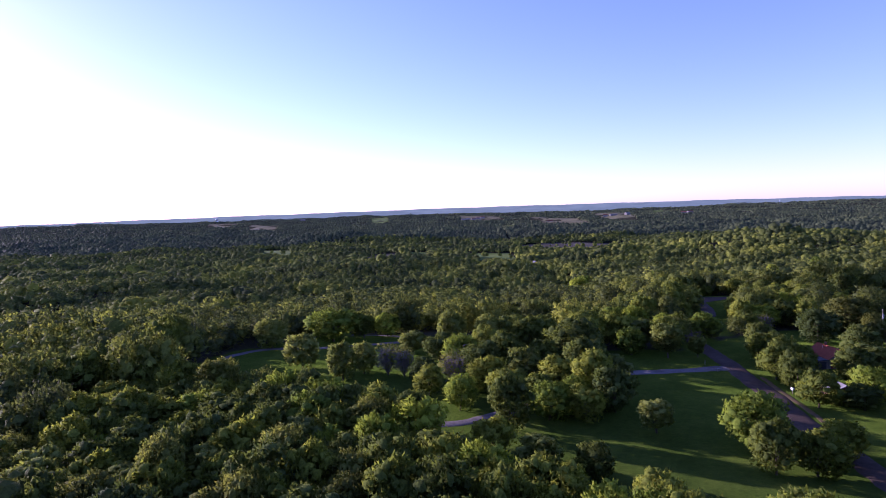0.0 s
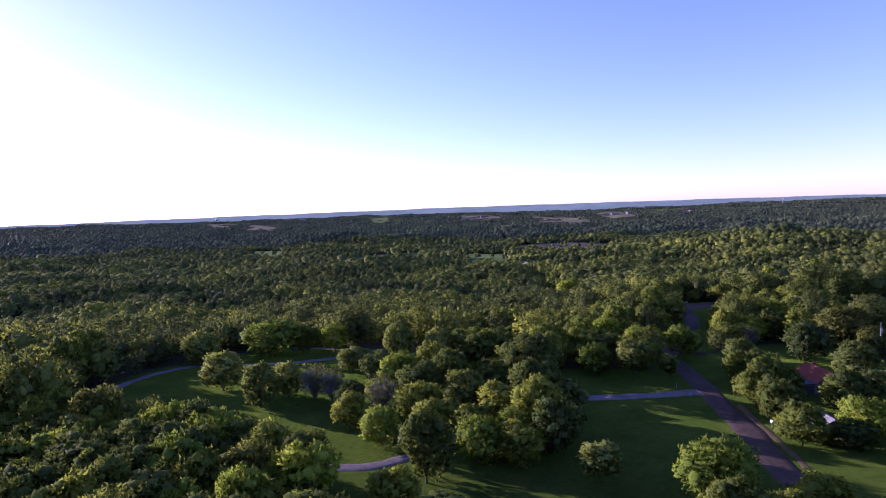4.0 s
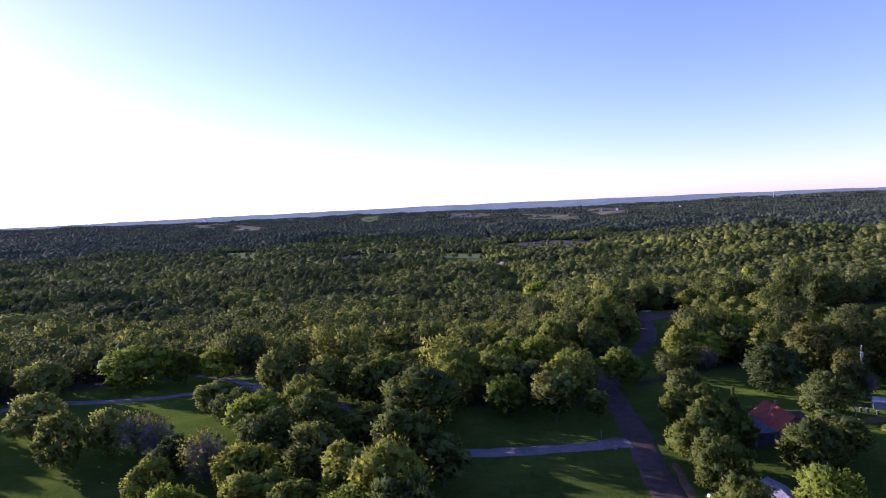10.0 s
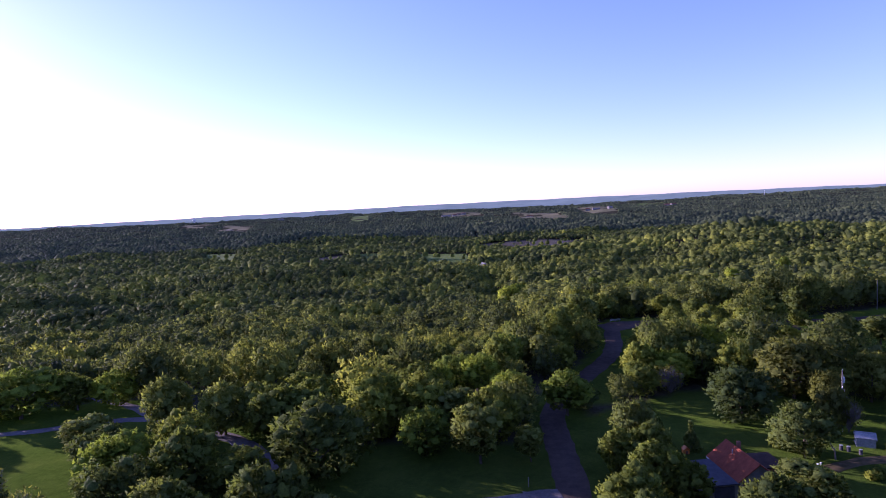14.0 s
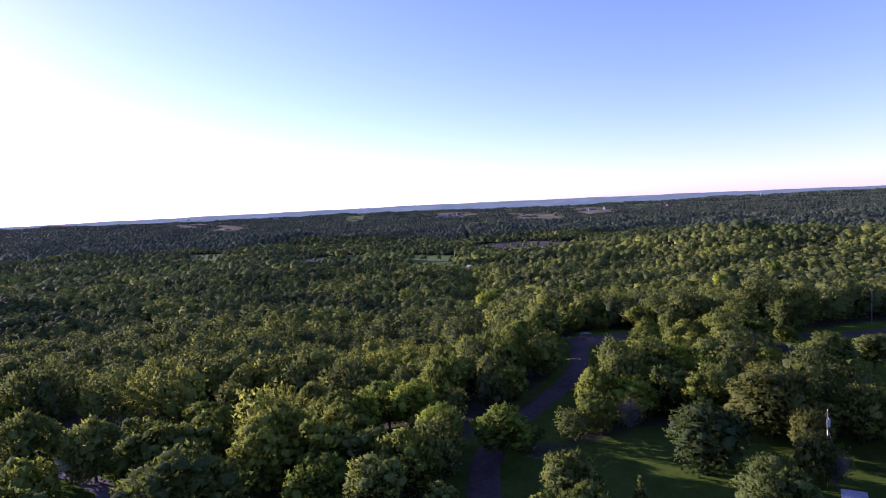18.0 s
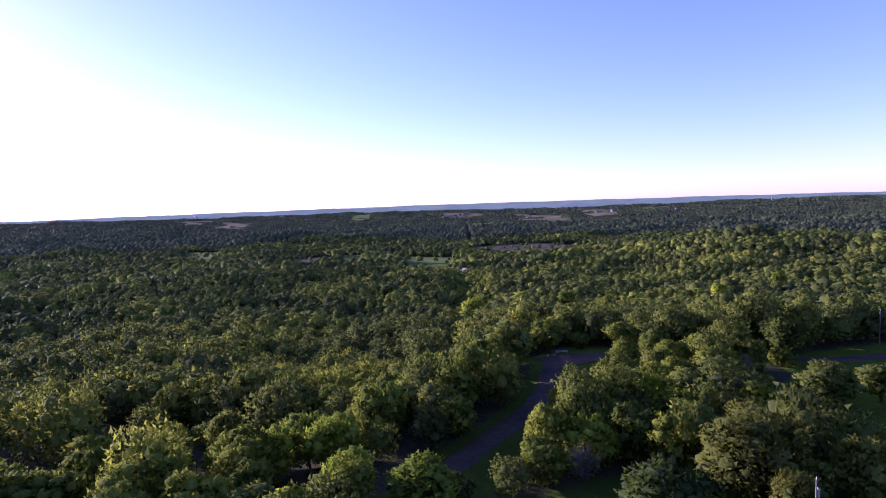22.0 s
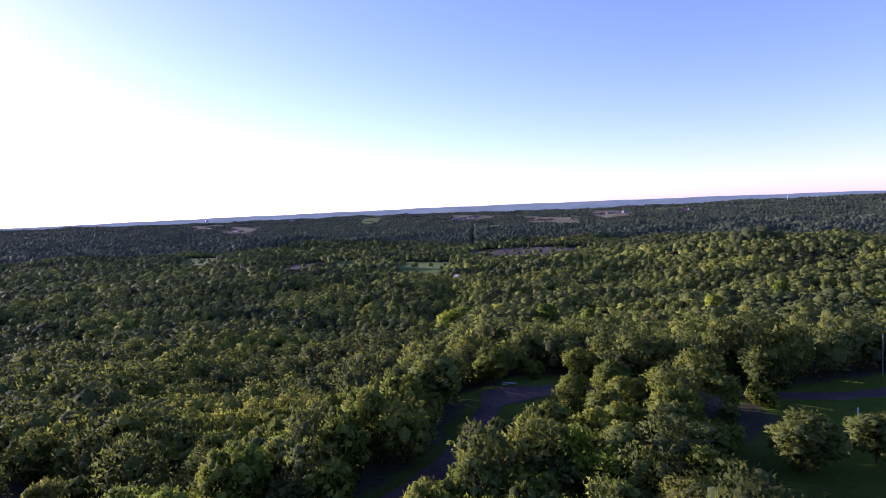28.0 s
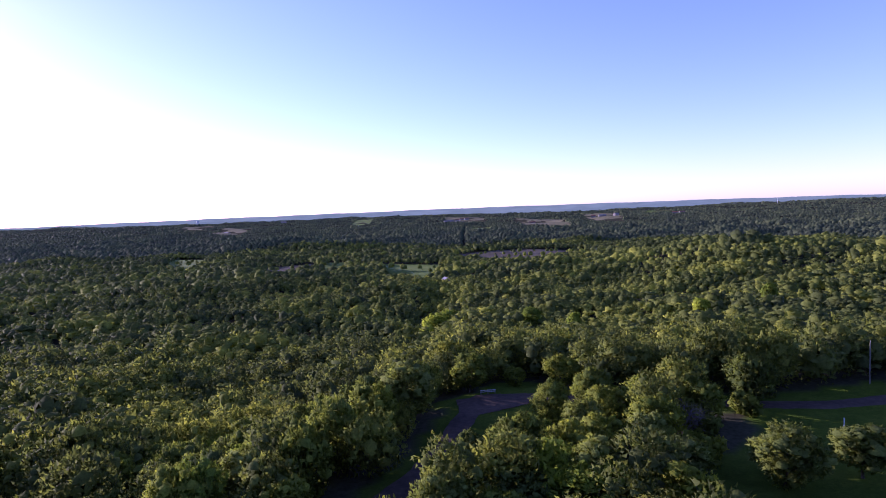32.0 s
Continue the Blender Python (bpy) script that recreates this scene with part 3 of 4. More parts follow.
# along the lane and round the houses
tree_at("lime2", 57.4, 154.2, 4.3, 9.8)
tree_at("oak3", 46.4, 152.0, 4.6, 10.2)
tree_at("dark", 61.4, 157.4, 2.8, 5.2)
tree_at("bush", 58.2, 91.6, 2.2, 3.4)
tree_at("oak", 72.0, 106.0, 4.6, 9.0)
tree_at("lime", 41.7, 173.0, 4.4, 10.0)
tree_at("oak", 31.6, 157.0, 3.5, 8.6)
tree_at("oak2", 18.8, 152.4, 6.2, 11.6)
tree_at("oak", 6.0, 153.6, 5.2, 10.0)
tree_at("oak2", -3.0, 154.0, 5.4, 10.2)
tree_at("pale", 63.9, 132.8, 4.2, 9.6)
tree_at("oak", 63.2, 126.0, 3.8, 9.4)
tree_at("oak3", 58.6, 124.5, 3.3, 8.2)
tree_at("oak", 55.6, 110.5, 4.0, 10.0)
tree_at("oak2", 56.6, 103.5, 4.0, 9.0)
tree_at("oak3", 61.5, 117.5, 3.6, 9.0)
tree_at("oak", 53.2, 90.5, 4.0, 8.6)
tree_at("cedar", 73.8, 134.6, 1.5, 5.2)
tree_at("pale2", 78.6, 111.5, 4.3, 8.8)
tree_at("oak", 65.0, 116.3, 3.3, 7.0)
tree_at("lime", 65.6, 92.0, 3.8, 8.6)
tree_at("dark", 89.8, 129.5, 4.4, 9.0)
tree_at("dark", 88.6, 146.2, 5.4, 11.2)
tree_at("olive", 105.2, 157.0, 7.8, 12.2)
tree_at("half_bare", 82.4, 164.6, 3.2, 6.4)
tree_at("oak", 75.8, 163.6, 3.9, 8.0)
tree_at("olive", 105.8, 147.5, 3.2, 8.4)
tree_at("olive", 118.0, 152.5, 4.6, 10.2)
tree_at("pale2", 110.2, 152.0, 2.6, 9.0)
tree_at("pale", 139.5, 193.6, 5.8, 10.0)
tree_at("pale2", 108.0, 187.5, 4.4, 12.4)
tree_at("lime", 102.6, 189.8, 4.8, 10.6)
tree_at("oak3", 106.5, 201.0, 4.4, 9.0)
tree_at("lime", 105.5, 181.5, 5.0, 10.2)
tree_at("pale2", 153.0, 195.5, 4.6, 9.6)
tree_at("half_bare", 133.0, 216.5, 4.6, 7.0)
tree_at("oak3", 128.5, 224.5, 4.8, 10.4)
tree_at("oak", 91.0, 199.5, 3.8, 9.2)
tree_at("oak3", 86.9, 192.2, 3.8, 8.8)
tree_at("pale2", 77.5, 225.5, 6.0, 16.0)
tree_at("oak", 62.6, 184.0, 3.6, 8.8)
tree_at("lime", 46.4, 158.5, 3.6, 9.2)
tree_at("oak", 71.0, 214.0, 5.0, 14.0)
tree_at("oak2", 65.5, 204.5, 5.0, 14.0)
tree_at("oak3", 80.0, 238.0, 4.6, 13.0)
tree_at("dark", 75.0, 233.5, 4.6, 13.5)
tree_at("oak2", 63.0, 194.5, 4.6, 13.0)
tree_at("dark", 68.0, 222.0, 5.0, 14.0)
tree_at("pale2", 120.4, 192.4, 5.6, 10.2)
tree_at("oak", 127.5, 199.5, 3.6, 7.2)
tree_at("bush", 132.0, 204.5, 3.0, 4.8)
tree_at("oak3", 113.5, 203.5, 4.4, 9.2)
tree_at("pale", 111.5, 210.5, 4.4, 9.6)
tree_at("oak2", 92.5, 177.0, 4.4, 8.8)
tree_at("lime", 84.5, 170.0, 4.4, 9.2)
tree_at("dark", 96.0, 183.0, 4.6, 8.8)
tree_at("olive", 112.0, 169.5, 6.4, 9.6)
tree_at("pale", 101.5, 170.0, 4.8, 10.2)
tree_at("bush", 88.5, 134.0, 1.8, 2.6)
tree_at("bush", 79.5, 127.5, 1.6, 2.2)
tree_at("oak", 66.0, 66.5, 4.2, 8.5)
tree_at("oak3", 41.0, 67.0, 4.2, 6.4)
tree_at("oak2", 70.0, 74.0, 4.6, 9.0)
tree_at("dark", 61.0, 88.0, 3.2, 5.6)
tree_at("oak2", 104.0, 256.5, 2.6, 5.6)
tree_at("oak3", 115.0, 251.0, 4.2, 8.6)
tree_at("oak", 119.0, 232.0, 4.8, 10.2)
tree_at("oak2", 108.2, 225.6, 3.8, 9.4)
tree_at("oak3", 118.6, 218.4, 4.9, 9.8)
tree_at("oak", 91.5, 252.0, 4.6, 11.0)
tree_at("oak3", 122.8, 251.9, 3.6, 8.8)
tree_at("oak2", 124.0, 210.3, 5.0, 10.6)
tree_at("oak", 139.2, 222.5, 4.2, 10.0)
tree_at("oak3", 154.0, 230.5, 5.0, 12.6)
tree_at("bush", 149.5, 226.0, 3.2, 5.6)
tree_at("bush", 137.0, 215.0, 2.6, 4.2)
tree_at("dark", 150.0, 257.1, 4.0, 9.0)
tree_at("lime2", 259.0, 416.1, 3.8, 17.0)
tree_at("lime2", 127.4, 387.3, 5.0, 16.0)
tree_at("lime2", 143.9, 368.5, 3.2, 14.5)
tree_at("pale2", 155.6, 325.5, 5.8, 13.0)
tree_at("lime", 80.6, 423.5, 7.6, 18.0)
tree_at("lime", 87.0, 436.0, 6.4, 15.0)
tree_at("lime2", 211.2, 389.5, 4.2, 15.0)
tree_at("lime", -3.5, 88.0, 4.2, 8.6)
tree_at("oak", 3.6, 86.5, 4.0, 8.2)

# ---- the woods ----


def scatter(seed, x0, x1, y0, y1, gap, jitter=0.42):
    """Uneven rows of places, about gap apart."""
    rng = np.random.default_rng(seed)
    X, Y = np.meshgrid(np.arange(x0, x1, gap), np.arange(y0, y1, gap * 0.9), indexing="ij")
    X = X + (np.arange(X.shape[1]) % 2)[None] * gap / 2
    X, Y = X + rng.uniform(-jitter, jitter, X.shape) * gap, Y + rng.uniform(-jitter, jitter, Y.shape) * gap
    return X.ravel(), Y.ravel(), rng


def clear_of(x, y, spare):
    ok = np.ones(len(x), bool)
    for px, py, pr in PLANTED:
        ok &= np.hypot(x - px, y - py) > pr * 0.85 + spare
    return ok


def tint_map(x, y, rng):
    """How yellow a tree is: drifts over the land, with odd bright ones; less yellow far off; sunlight on the east hill
    is put into the tint.
    """
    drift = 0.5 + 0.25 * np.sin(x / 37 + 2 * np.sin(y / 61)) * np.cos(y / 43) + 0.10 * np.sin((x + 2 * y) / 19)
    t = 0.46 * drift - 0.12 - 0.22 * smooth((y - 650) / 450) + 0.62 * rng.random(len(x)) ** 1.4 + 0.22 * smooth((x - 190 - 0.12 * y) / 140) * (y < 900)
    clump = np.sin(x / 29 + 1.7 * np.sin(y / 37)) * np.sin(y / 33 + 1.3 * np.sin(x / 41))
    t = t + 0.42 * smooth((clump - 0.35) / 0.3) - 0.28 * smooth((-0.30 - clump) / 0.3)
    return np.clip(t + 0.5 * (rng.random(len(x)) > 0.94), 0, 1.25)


def thinned(x, y, rng):
    """Loose growth by the road's end and in the shaded hollow, where many places stay empty."""
    return (inside(x, y, LOOSE) | inside(x, y, HOLLOW)) & (rng.random(len(x)) < np.where(inside(x, y, HOLLOW), 0.82, 0.50))


# trees standing nearest the flight line, one by one
wx, wy, wrng = scatter(31, -125, 175, 35, 245, 6.5)
wok = ~open_ground(wx, wy, 1.5) & clear_of(wx, wy, 2.0) & ~thinned(wx, wy, wrng)
wok &= (wy < 185) | ~open_ground(wx - 2.5, wy + 2.5, 3.5)
line_dist = near_line(wx, wy, [(-30, 75), (35, 125), (95, 195)])
order = [i for i in np.argsort(line_dist) if wok[i]]
SINGLES = order[:230]
WOOD_KINDS = ["oak", "oak2", "oak3", "oak", "oak2", "tall", "lime", "dark", "olive", "pale2", "oak3", "oak2"]
for i in SINGLES:
    wr = float(wrng.uniform(3.3, 5.1))
    tree_at(WOOD_KINDS[int(wrng.integers(len(WOOD_KINDS)))], float(wx[i]), float(wy[i]), wr, float(wrng.uniform(8.6, 12.2)), group="trees of the near woods")


def forest(name, label, x, y, rng, templates, radius, height, mat):
    """One mesh of many trees, from a few patterns turned, sized and tinted at random."""
    V, T, C, N, n = [], [], [], [], 0
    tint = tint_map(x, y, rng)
    which = rng.integers(len(templates), size=len(x))
    for k, (tv, tt, tn) in enumerate(templates):
        s = np.flatnonzero(which == k)
        if not len(s):
            continue
        a = rng.uniform(0, 6.283, len(s))
        f = np.where(rng.random(len(s)) < 0.4, rng.uniform(0.6, 1.0, len(s)), rng.uniform(0.0, 0.55, len(s)))
        r, h = radius[0] + (radius[1] - radius[0]) * f, height[0] + (height[1] - height[0]) * np.clip(f + rng.uniform(-0.2, 0.2, len(s)), 0, 1)
        big = rng.random(len(s)) > 0.93
        swell = 1 + 0.32 * np.sin(x[s] / 23 + 1.5 * np.sin(y[s] / 31)) * np.cos(y[s] / 19 + 0.6)
        r, h = r * np.where(big, 1.28, 1) * swell, h * np.where(big, 1.28, 1) * swell
        c, si = np.cos(a)[:, None], np.sin(a)[:, None]
        px = (tv[:, 0] * c - tv[:, 1] * si) * r[:, None] + x[s][:, None]
        py = (tv[:, 0] * si + tv[:, 1] * c) * r[:, None] + y[s][:, None]
        pz = tv[:, 2] * h[:, None] + terrain(x[s], y[s])[:, None]
        V.append(np.stack([px, py, pz], -1).reshape(-1, 3))
        N.append(np.stack([tn[:, 0] * c - tn[:, 1] * si, tn[:, 0] * si + tn[:, 1] * c, np.broadcast_to(tn[:, 2], px.shape)], -1).reshape(-1, 3))
        T.append((tt[None] + (np.arange(len(s)) * len(tv))[:, None, None]).reshape(-1, 3) + n)
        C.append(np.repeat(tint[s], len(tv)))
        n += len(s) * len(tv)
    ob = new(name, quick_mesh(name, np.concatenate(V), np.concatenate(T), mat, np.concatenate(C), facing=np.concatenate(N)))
    return tagged(ob, label, "woods", kind="stuff")


def pattern(seed, lobes, bumps, sprays, size, bump, faces, low=0.12, fill=0.72):
    """A tree one metre in radius and height."""
    v, t, d = crown(seed, 5.0, low * 10, 10.0, lobes, bumps, sprays, size, bump, faces, fill=fill)
    return v / (5.0, 5.0, 10.0), t, d


# close woods, with leafy crowns
mx, my, mrng = scatter(41, -330, 400, -60, 380, 7.0)
in_singles = np.zeros(len(mx), bool)
for i in SINGLES:
    in_singles |= np.hypot(mx - wx[i], my - wy[i]) < 4.0
near_view = (np.abs(mx - 20) < 0.86 * (my + 75)) & (np.hypot(mx - 30, my - 30) < 335)
ok = near_view & ~open_ground(mx, my, 1.5) & clear_of(mx, my, 1.2) & ~in_singles & (my > 25) & ~thinned(mx, my, mrng)
ok &= (my < 185) | (my > 262) | ~open_ground(mx - 2.5, my + 2.5, 3.5)
mid_templates = [pattern(50 + k, 5, 16, 290, 0.58, 0.18, (DOME, TOP), 0.06, 0.62) for k in range(7)]
fine_templates = [pattern(100 + k, 7, 14, 1350, 0.44, 0.13, (DOME, DOME), 0.05, 0.46) for k in range(6)]
close = near_line(mx, my, [(-75, 70), (-30, 85), (0, 150), (85, 205), (140, 190)]) < 62
for near_half, patterns in ((True, fine_templates), (False, mid_templates)):
    half = ok & (close == near_half)
    forest("woods", "dense green deciduous woods with uneven rounded crowns", mx[half], my[half], mrng, patterns, (3.8, 5.6), (8.0, 13.0), WOODS)

# woods behind the start of the flight
bx, by, brng = scatter(46, -240, 260, -190, 27, 8.6)
back_templates = [pattern(110 + k, 3, 5, 60, 1.1, 0.24, (DOME, TOP), 0.10, 0.84) for k in range(5)]
ok = (np.abs(bx - 20) < 0.86 * (by + 75) + 90) & ~open_ground(bx, by, 2)
forest("woods", "dense green deciduous woods behind the clearing", bx[ok], by[ok], brng, back_templates, (3.9, 6.2), (7.5, 12.5), WOODS)

# woods on the valley sides
fx, fy, frng = scatter(42, -1150, 1250, -260, 1300, 6.8)
r_f = np.hypot(fx - 30, fy - 30)
fan = np.abs(fx - 40) < 0.90 * (fy + 60)
ok = (frng.random(len(fx)) > 0.05) & (((r_f >= 331) & fan & (r_f < 1250)) | ((r_f < 300) & (np.abs(fx - 20) >= 0.86 * (fy + 75)))) & (~far_open(fx, fy) | (frng.random(len(fx)) > 0.955)) & ~open_ground(fx, fy, 2)
far_templates = [pattern(60 + k, 2, 7, 20, 0.95, 0.25, (DOME, TOP), 0.10, 0.92) for k in range(8)]
simple_templates = [pattern(70 + k, 1, 3, 7, 1.3, 0.30, (DOME, TOP), 0.10, 1.25) for k in range(8)]
for near_half, patterns in ((True, far_templates), (False, simple_templates)):
    half = ok & ((r_f < 640) == near_half)
    forest("valley_woods", "green wooded valley sides and hill", fx[half], fy[half], frng, patterns, (3.8, 5.3), (7.6, 11.0), WOODS)

# woods out to the horizon


def mound(seed, sides, rings):
    """A far tree one metre in radius and height: a small uneven dome."""
    rng = np.random.default_rng(seed)
    v = [(math.cos(6.283 * (k + 0.5 * j) / sides) * r * rng.uniform(0.8, 1.15), math.sin(6.283 * (k + 0.5 * j) / sides) * r * rng.uniform(0.8, 1.15), z)
         for j, (r, z) in enumerate(rings) for k in range(sides)] + [(rng.uniform(-0.2, 0.2), rng.uniform(-0.2, 0.2), 1.0)]
    t = []
    for j in range(len(rings) - 1):
        for k in range(sides):
            a, b, c, d = j * sides + k, j * sides + (k + 1) % sides, (j + 1) * sides + k, (j + 1) * sides + (k + 1) % sides
            t += [(a, b, c), (b, d, c)]
    last = (len(rings) - 1) * sides
    t += [(last + k, last + (k + 1) % sides, len(v) - 1) for k in range(sides)]
    v = np.array(v)
    return v, np.array(t), unit((v - (0, 0, 0.3)) * (0.6, 0.6, 0.6) + (-0.1, 0, 0.5))


def far_scatter(seed, r0, r1, across, deep):
    """Uneven arcs of places round the valley, in a fan before the path."""
    rng = np.random.default_rng(seed)
    R = np.arange(r0, r1, deep)
    P = []
    for r in R:
        a = np.arange(-0.80, 0.80, across / r)
        a = a + rng.uniform(-0.45, 0.45, len(a)) * across / r
        rr = r + rng.uniform(-0.5, 0.5, len(a)) * deep
        P.append(np.stack([40 + rr * np.sin(a), 30 + rr * np.cos(a)], -1))
    P = np.concatenate(P)
    return P[:, 0], P[:, 1], rng


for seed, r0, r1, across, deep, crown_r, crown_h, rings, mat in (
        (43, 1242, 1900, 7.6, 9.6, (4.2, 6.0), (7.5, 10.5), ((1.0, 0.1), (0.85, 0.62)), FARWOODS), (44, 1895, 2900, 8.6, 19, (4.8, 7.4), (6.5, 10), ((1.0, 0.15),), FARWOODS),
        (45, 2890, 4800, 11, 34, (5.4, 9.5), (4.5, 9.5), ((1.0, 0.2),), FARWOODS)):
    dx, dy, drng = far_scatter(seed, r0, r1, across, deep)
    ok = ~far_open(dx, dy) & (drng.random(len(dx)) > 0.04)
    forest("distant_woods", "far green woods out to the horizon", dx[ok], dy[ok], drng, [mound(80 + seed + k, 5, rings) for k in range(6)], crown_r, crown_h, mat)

# ridge behind everything, its blue haze put in as a faint glow
RIDGE, rnt, rp = material("ridge_haze_glow")
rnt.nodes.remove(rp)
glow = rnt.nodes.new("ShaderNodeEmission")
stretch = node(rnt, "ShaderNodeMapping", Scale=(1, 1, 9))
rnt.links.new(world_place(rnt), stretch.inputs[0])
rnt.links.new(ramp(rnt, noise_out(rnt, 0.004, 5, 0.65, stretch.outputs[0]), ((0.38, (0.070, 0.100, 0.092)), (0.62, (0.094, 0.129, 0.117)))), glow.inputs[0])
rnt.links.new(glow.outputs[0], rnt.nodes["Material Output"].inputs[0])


def ridge(far, tops, seed):
    """A long low ridge on an arc far off, its skyline given by angle."""
    a = np.radians(np.arange(-60, 60.01, 0.12))
    rng = np.random.default_rng(seed)
    top = np.interp(np.degrees(a), [p for p, _ in tops], [q for _, q in tops])
    top = top + 1.2 * np.sin(a * 41 + seed) + 0.9 * np.sin(a * 97 + 2 * seed) + rng.uniform(-0.9, 0.9, len(a))
    x, y = 30 + far * np.sin(a), 37 + far * np.cos(a)
    V = np.concatenate([np.stack([x, y, np.full(len(a), -60.0)], -1), np.stack([x, y, top], -1), np.stack([30 + (far + 40) * np.sin(a), 37 + (far + 40) * np.cos(a), top - 8], -1)])
    n = len(a)
    k = np.arange(n - 1)
    T = np.concatenate([np.stack(f, -1) for q in (0, n) for f in ((q + k, q + k + 1, q + n + k + 1), (q + k, q + n + k + 1, q + n + k))])
    return tagged(new("backdrop", quick_mesh("backdrop", V, T, RIDGE)), "low ridge along the horizon with blue haze put in as a glow", "ridge", kind="structure")


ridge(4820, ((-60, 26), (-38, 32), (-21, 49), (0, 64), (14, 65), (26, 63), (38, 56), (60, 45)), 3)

# ---- houses, yard things, poles ----
RED_ROOF = plain("orange_red_roof", (0.17, 0.042, 0.020), (0.30, 0.078, 0.038), 1.6, 0.75, 0.3, 0.02)
GREY_ROOF = plain("grey_roof", (0.05, 0.05, 0.06), (0.09, 0.09, 0.105), 1.2, 0.7, 0.3, 0.02)
WHITE_ROOF = plain("weathered_white_roof", (0.12, 0.118, 0.12), (0.26, 0.25, 0.25), 0.9, 0.6, 0.2, 0.01)
BROWN_ROOF = plain("dark_brown_roof", (0.045, 0.028, 0.022), (0.085, 0.052, 0.040), 1.4, 0.8, 0.3, 0.02)
SIDING = plain("grey_siding", (0.15, 0.14, 0.135), (0.24, 0.225, 0.21), 1.5, 0.8, 0.15, 0.01)
BROWN_WALL = plain("red_brown_wall", (0.13, 0.055, 0.035), (0.22, 0.10, 0.065), 1.5, 0.8, 0.2, 0.01)
WHITE = plain("white_paint", (0.66, 0.66, 0.65), (0.82, 0.82, 0.81), 2.0, 0.5, 0.1, 0.005)
ORANGE = plain("orange_plastic", (0.60, 0.17, 0.03), (0.80, 0.27, 0.05), 2.0, 0.5, 0.1, 0.005)
POLE_WOOD = plain("weathered_pole", (0.12, 0.11, 0.10), (0.24, 0.22, 0.20), 2.0, 0.9, 0.5, 0.02)
STEEL = plain("galvanised_steel", (0.38, 0.39, 0.41), (0.58, 0.59, 0.61), 2.0, 0.45, 0.1, 0.005, 0.6)
GLASS, gnt, gp = material("dark_window_glass")
gp.inputs["Base Color"].default_value = (0.02, 0.024, 0.03, 1)
gp.inputs["Roughness"].default_value = 0.08


def gable_bm(w, d, wall_h, rise, thick=0.25):
    """Walls of a small house, with gables at both ends of its length d."""
    bm = bmesh.new()
    box(bm, (-w / 2, -d / 2, -0.4), (w / 2, d / 2, wall_h))
    for s in (-1, 1):
        y0, y1 = s * d / 2, s * (d / 2 - thick)
        a = [bm.verts.new((x, y, z)) for y in (y0, y1) for x, z in ((-w / 2, wall_h), (w / 2, wall_h), (0, wall_h + rise))]
        bm.faces.new(a[:3])
        bm.faces.new(a[3:])
        for i in range(3):
            j = (i + 1) % 3
            bm.faces.new((a[i], a[j], a[3 + j], a[3 + i]))
    bmesh.ops.recalc_face_normals(bm, faces=bm.faces)
    return bm


def slope_bm(w, d, wall_h, rise, side, over=0.45, thick=0.16):
    """One slope of a gabled roof, a slab with overhang."""
    bm = bmesh.new()
    run = w / 2 + over
    drop = rise * run / (w / 2)
    top, low = wall_h + rise + 0.02, wall_h + rise - drop + 0.02
    y = d / 2 + over
    rows = 1
    for k in range(rows):
        u0, u1 = k / rows, (k + 1) / rows
        lift = 0.03
        v = [bm.verts.new((side * run * u, yy, top + (low - top) * u + t))
             for u, yy, t in ((u0, -y, 0), (u1, -y, 0), (u1, y, 0), (u0, y, 0), (u0, -y, thick), (u1, -y, thick + lift), (u1, y, thick + lift), (u0, y, thick))]
        for f in ((0, 1, 2, 3), (4, 5, 6, 7), (0, 1, 5, 4), (1, 2, 6, 5), (2, 3, 7, 6), (3, 0, 4, 7)):
            bm.faces.new([v[i] for i in f])
    bmesh.ops.recalc_face_normals(bm, faces=bm.faces)
    return bm


def window_on(parent, x0, x1, z0, z1, y, nrm):
    """A framed window on a wall that faces along y."""
    out = 0.05 * nrm
    lo, hi = sorted((y, y + out))
    bm = bmesh.new()
    for a, b in (((x0 - 0.08, z0 - 0.08), (x1 + 0.08, z0)), ((x0 - 0.08, z1), (x1 + 0.08, z1 + 0.08)), ((x0 - 0.08, z0), (x0, z1)), ((x1, z0), (x1 + 0.08, z1)),
                 (((x0 + x1) / 2 - 0.03, z0), ((x0 + x1) / 2 + 0.03, z1))):
        box(bm, (a[0], lo, a[1]), (b[0], hi, b[1]))
    w = part("window", bm, SIDING, parent, "grey-framed dark window")
    lo, hi = sorted((y + 0.005 * nrm, y + 0.02 * nrm))
    for a, b in ((x0, (x0 + x1) / 2 - 0.03), ((x0 + x1) / 2 + 0.03, x1)):
        part("pane", box(bmesh.new(), (a, lo, z0), (b, hi, z1)), GLASS, w, "dark glass pane")
    return w


def door_on(parent, x0, x1, z1, y, nrm, mat):
    lo, hi = sorted((y, y + 0.06 * nrm))
    d = part("door", box(bmesh.new(), (x0, lo, 0.05), (x1, hi, z1), 0.01), mat, parent, "plain painted door")
    lo, hi = sorted((y + 0.06 * nrm, y + 0.12 * nrm))
    part("handle", box(bmesh.new(), (x1 - 0.14, lo, 0.98), (x1 - 0.08, hi, 1.08), 0.01), STEEL, d)


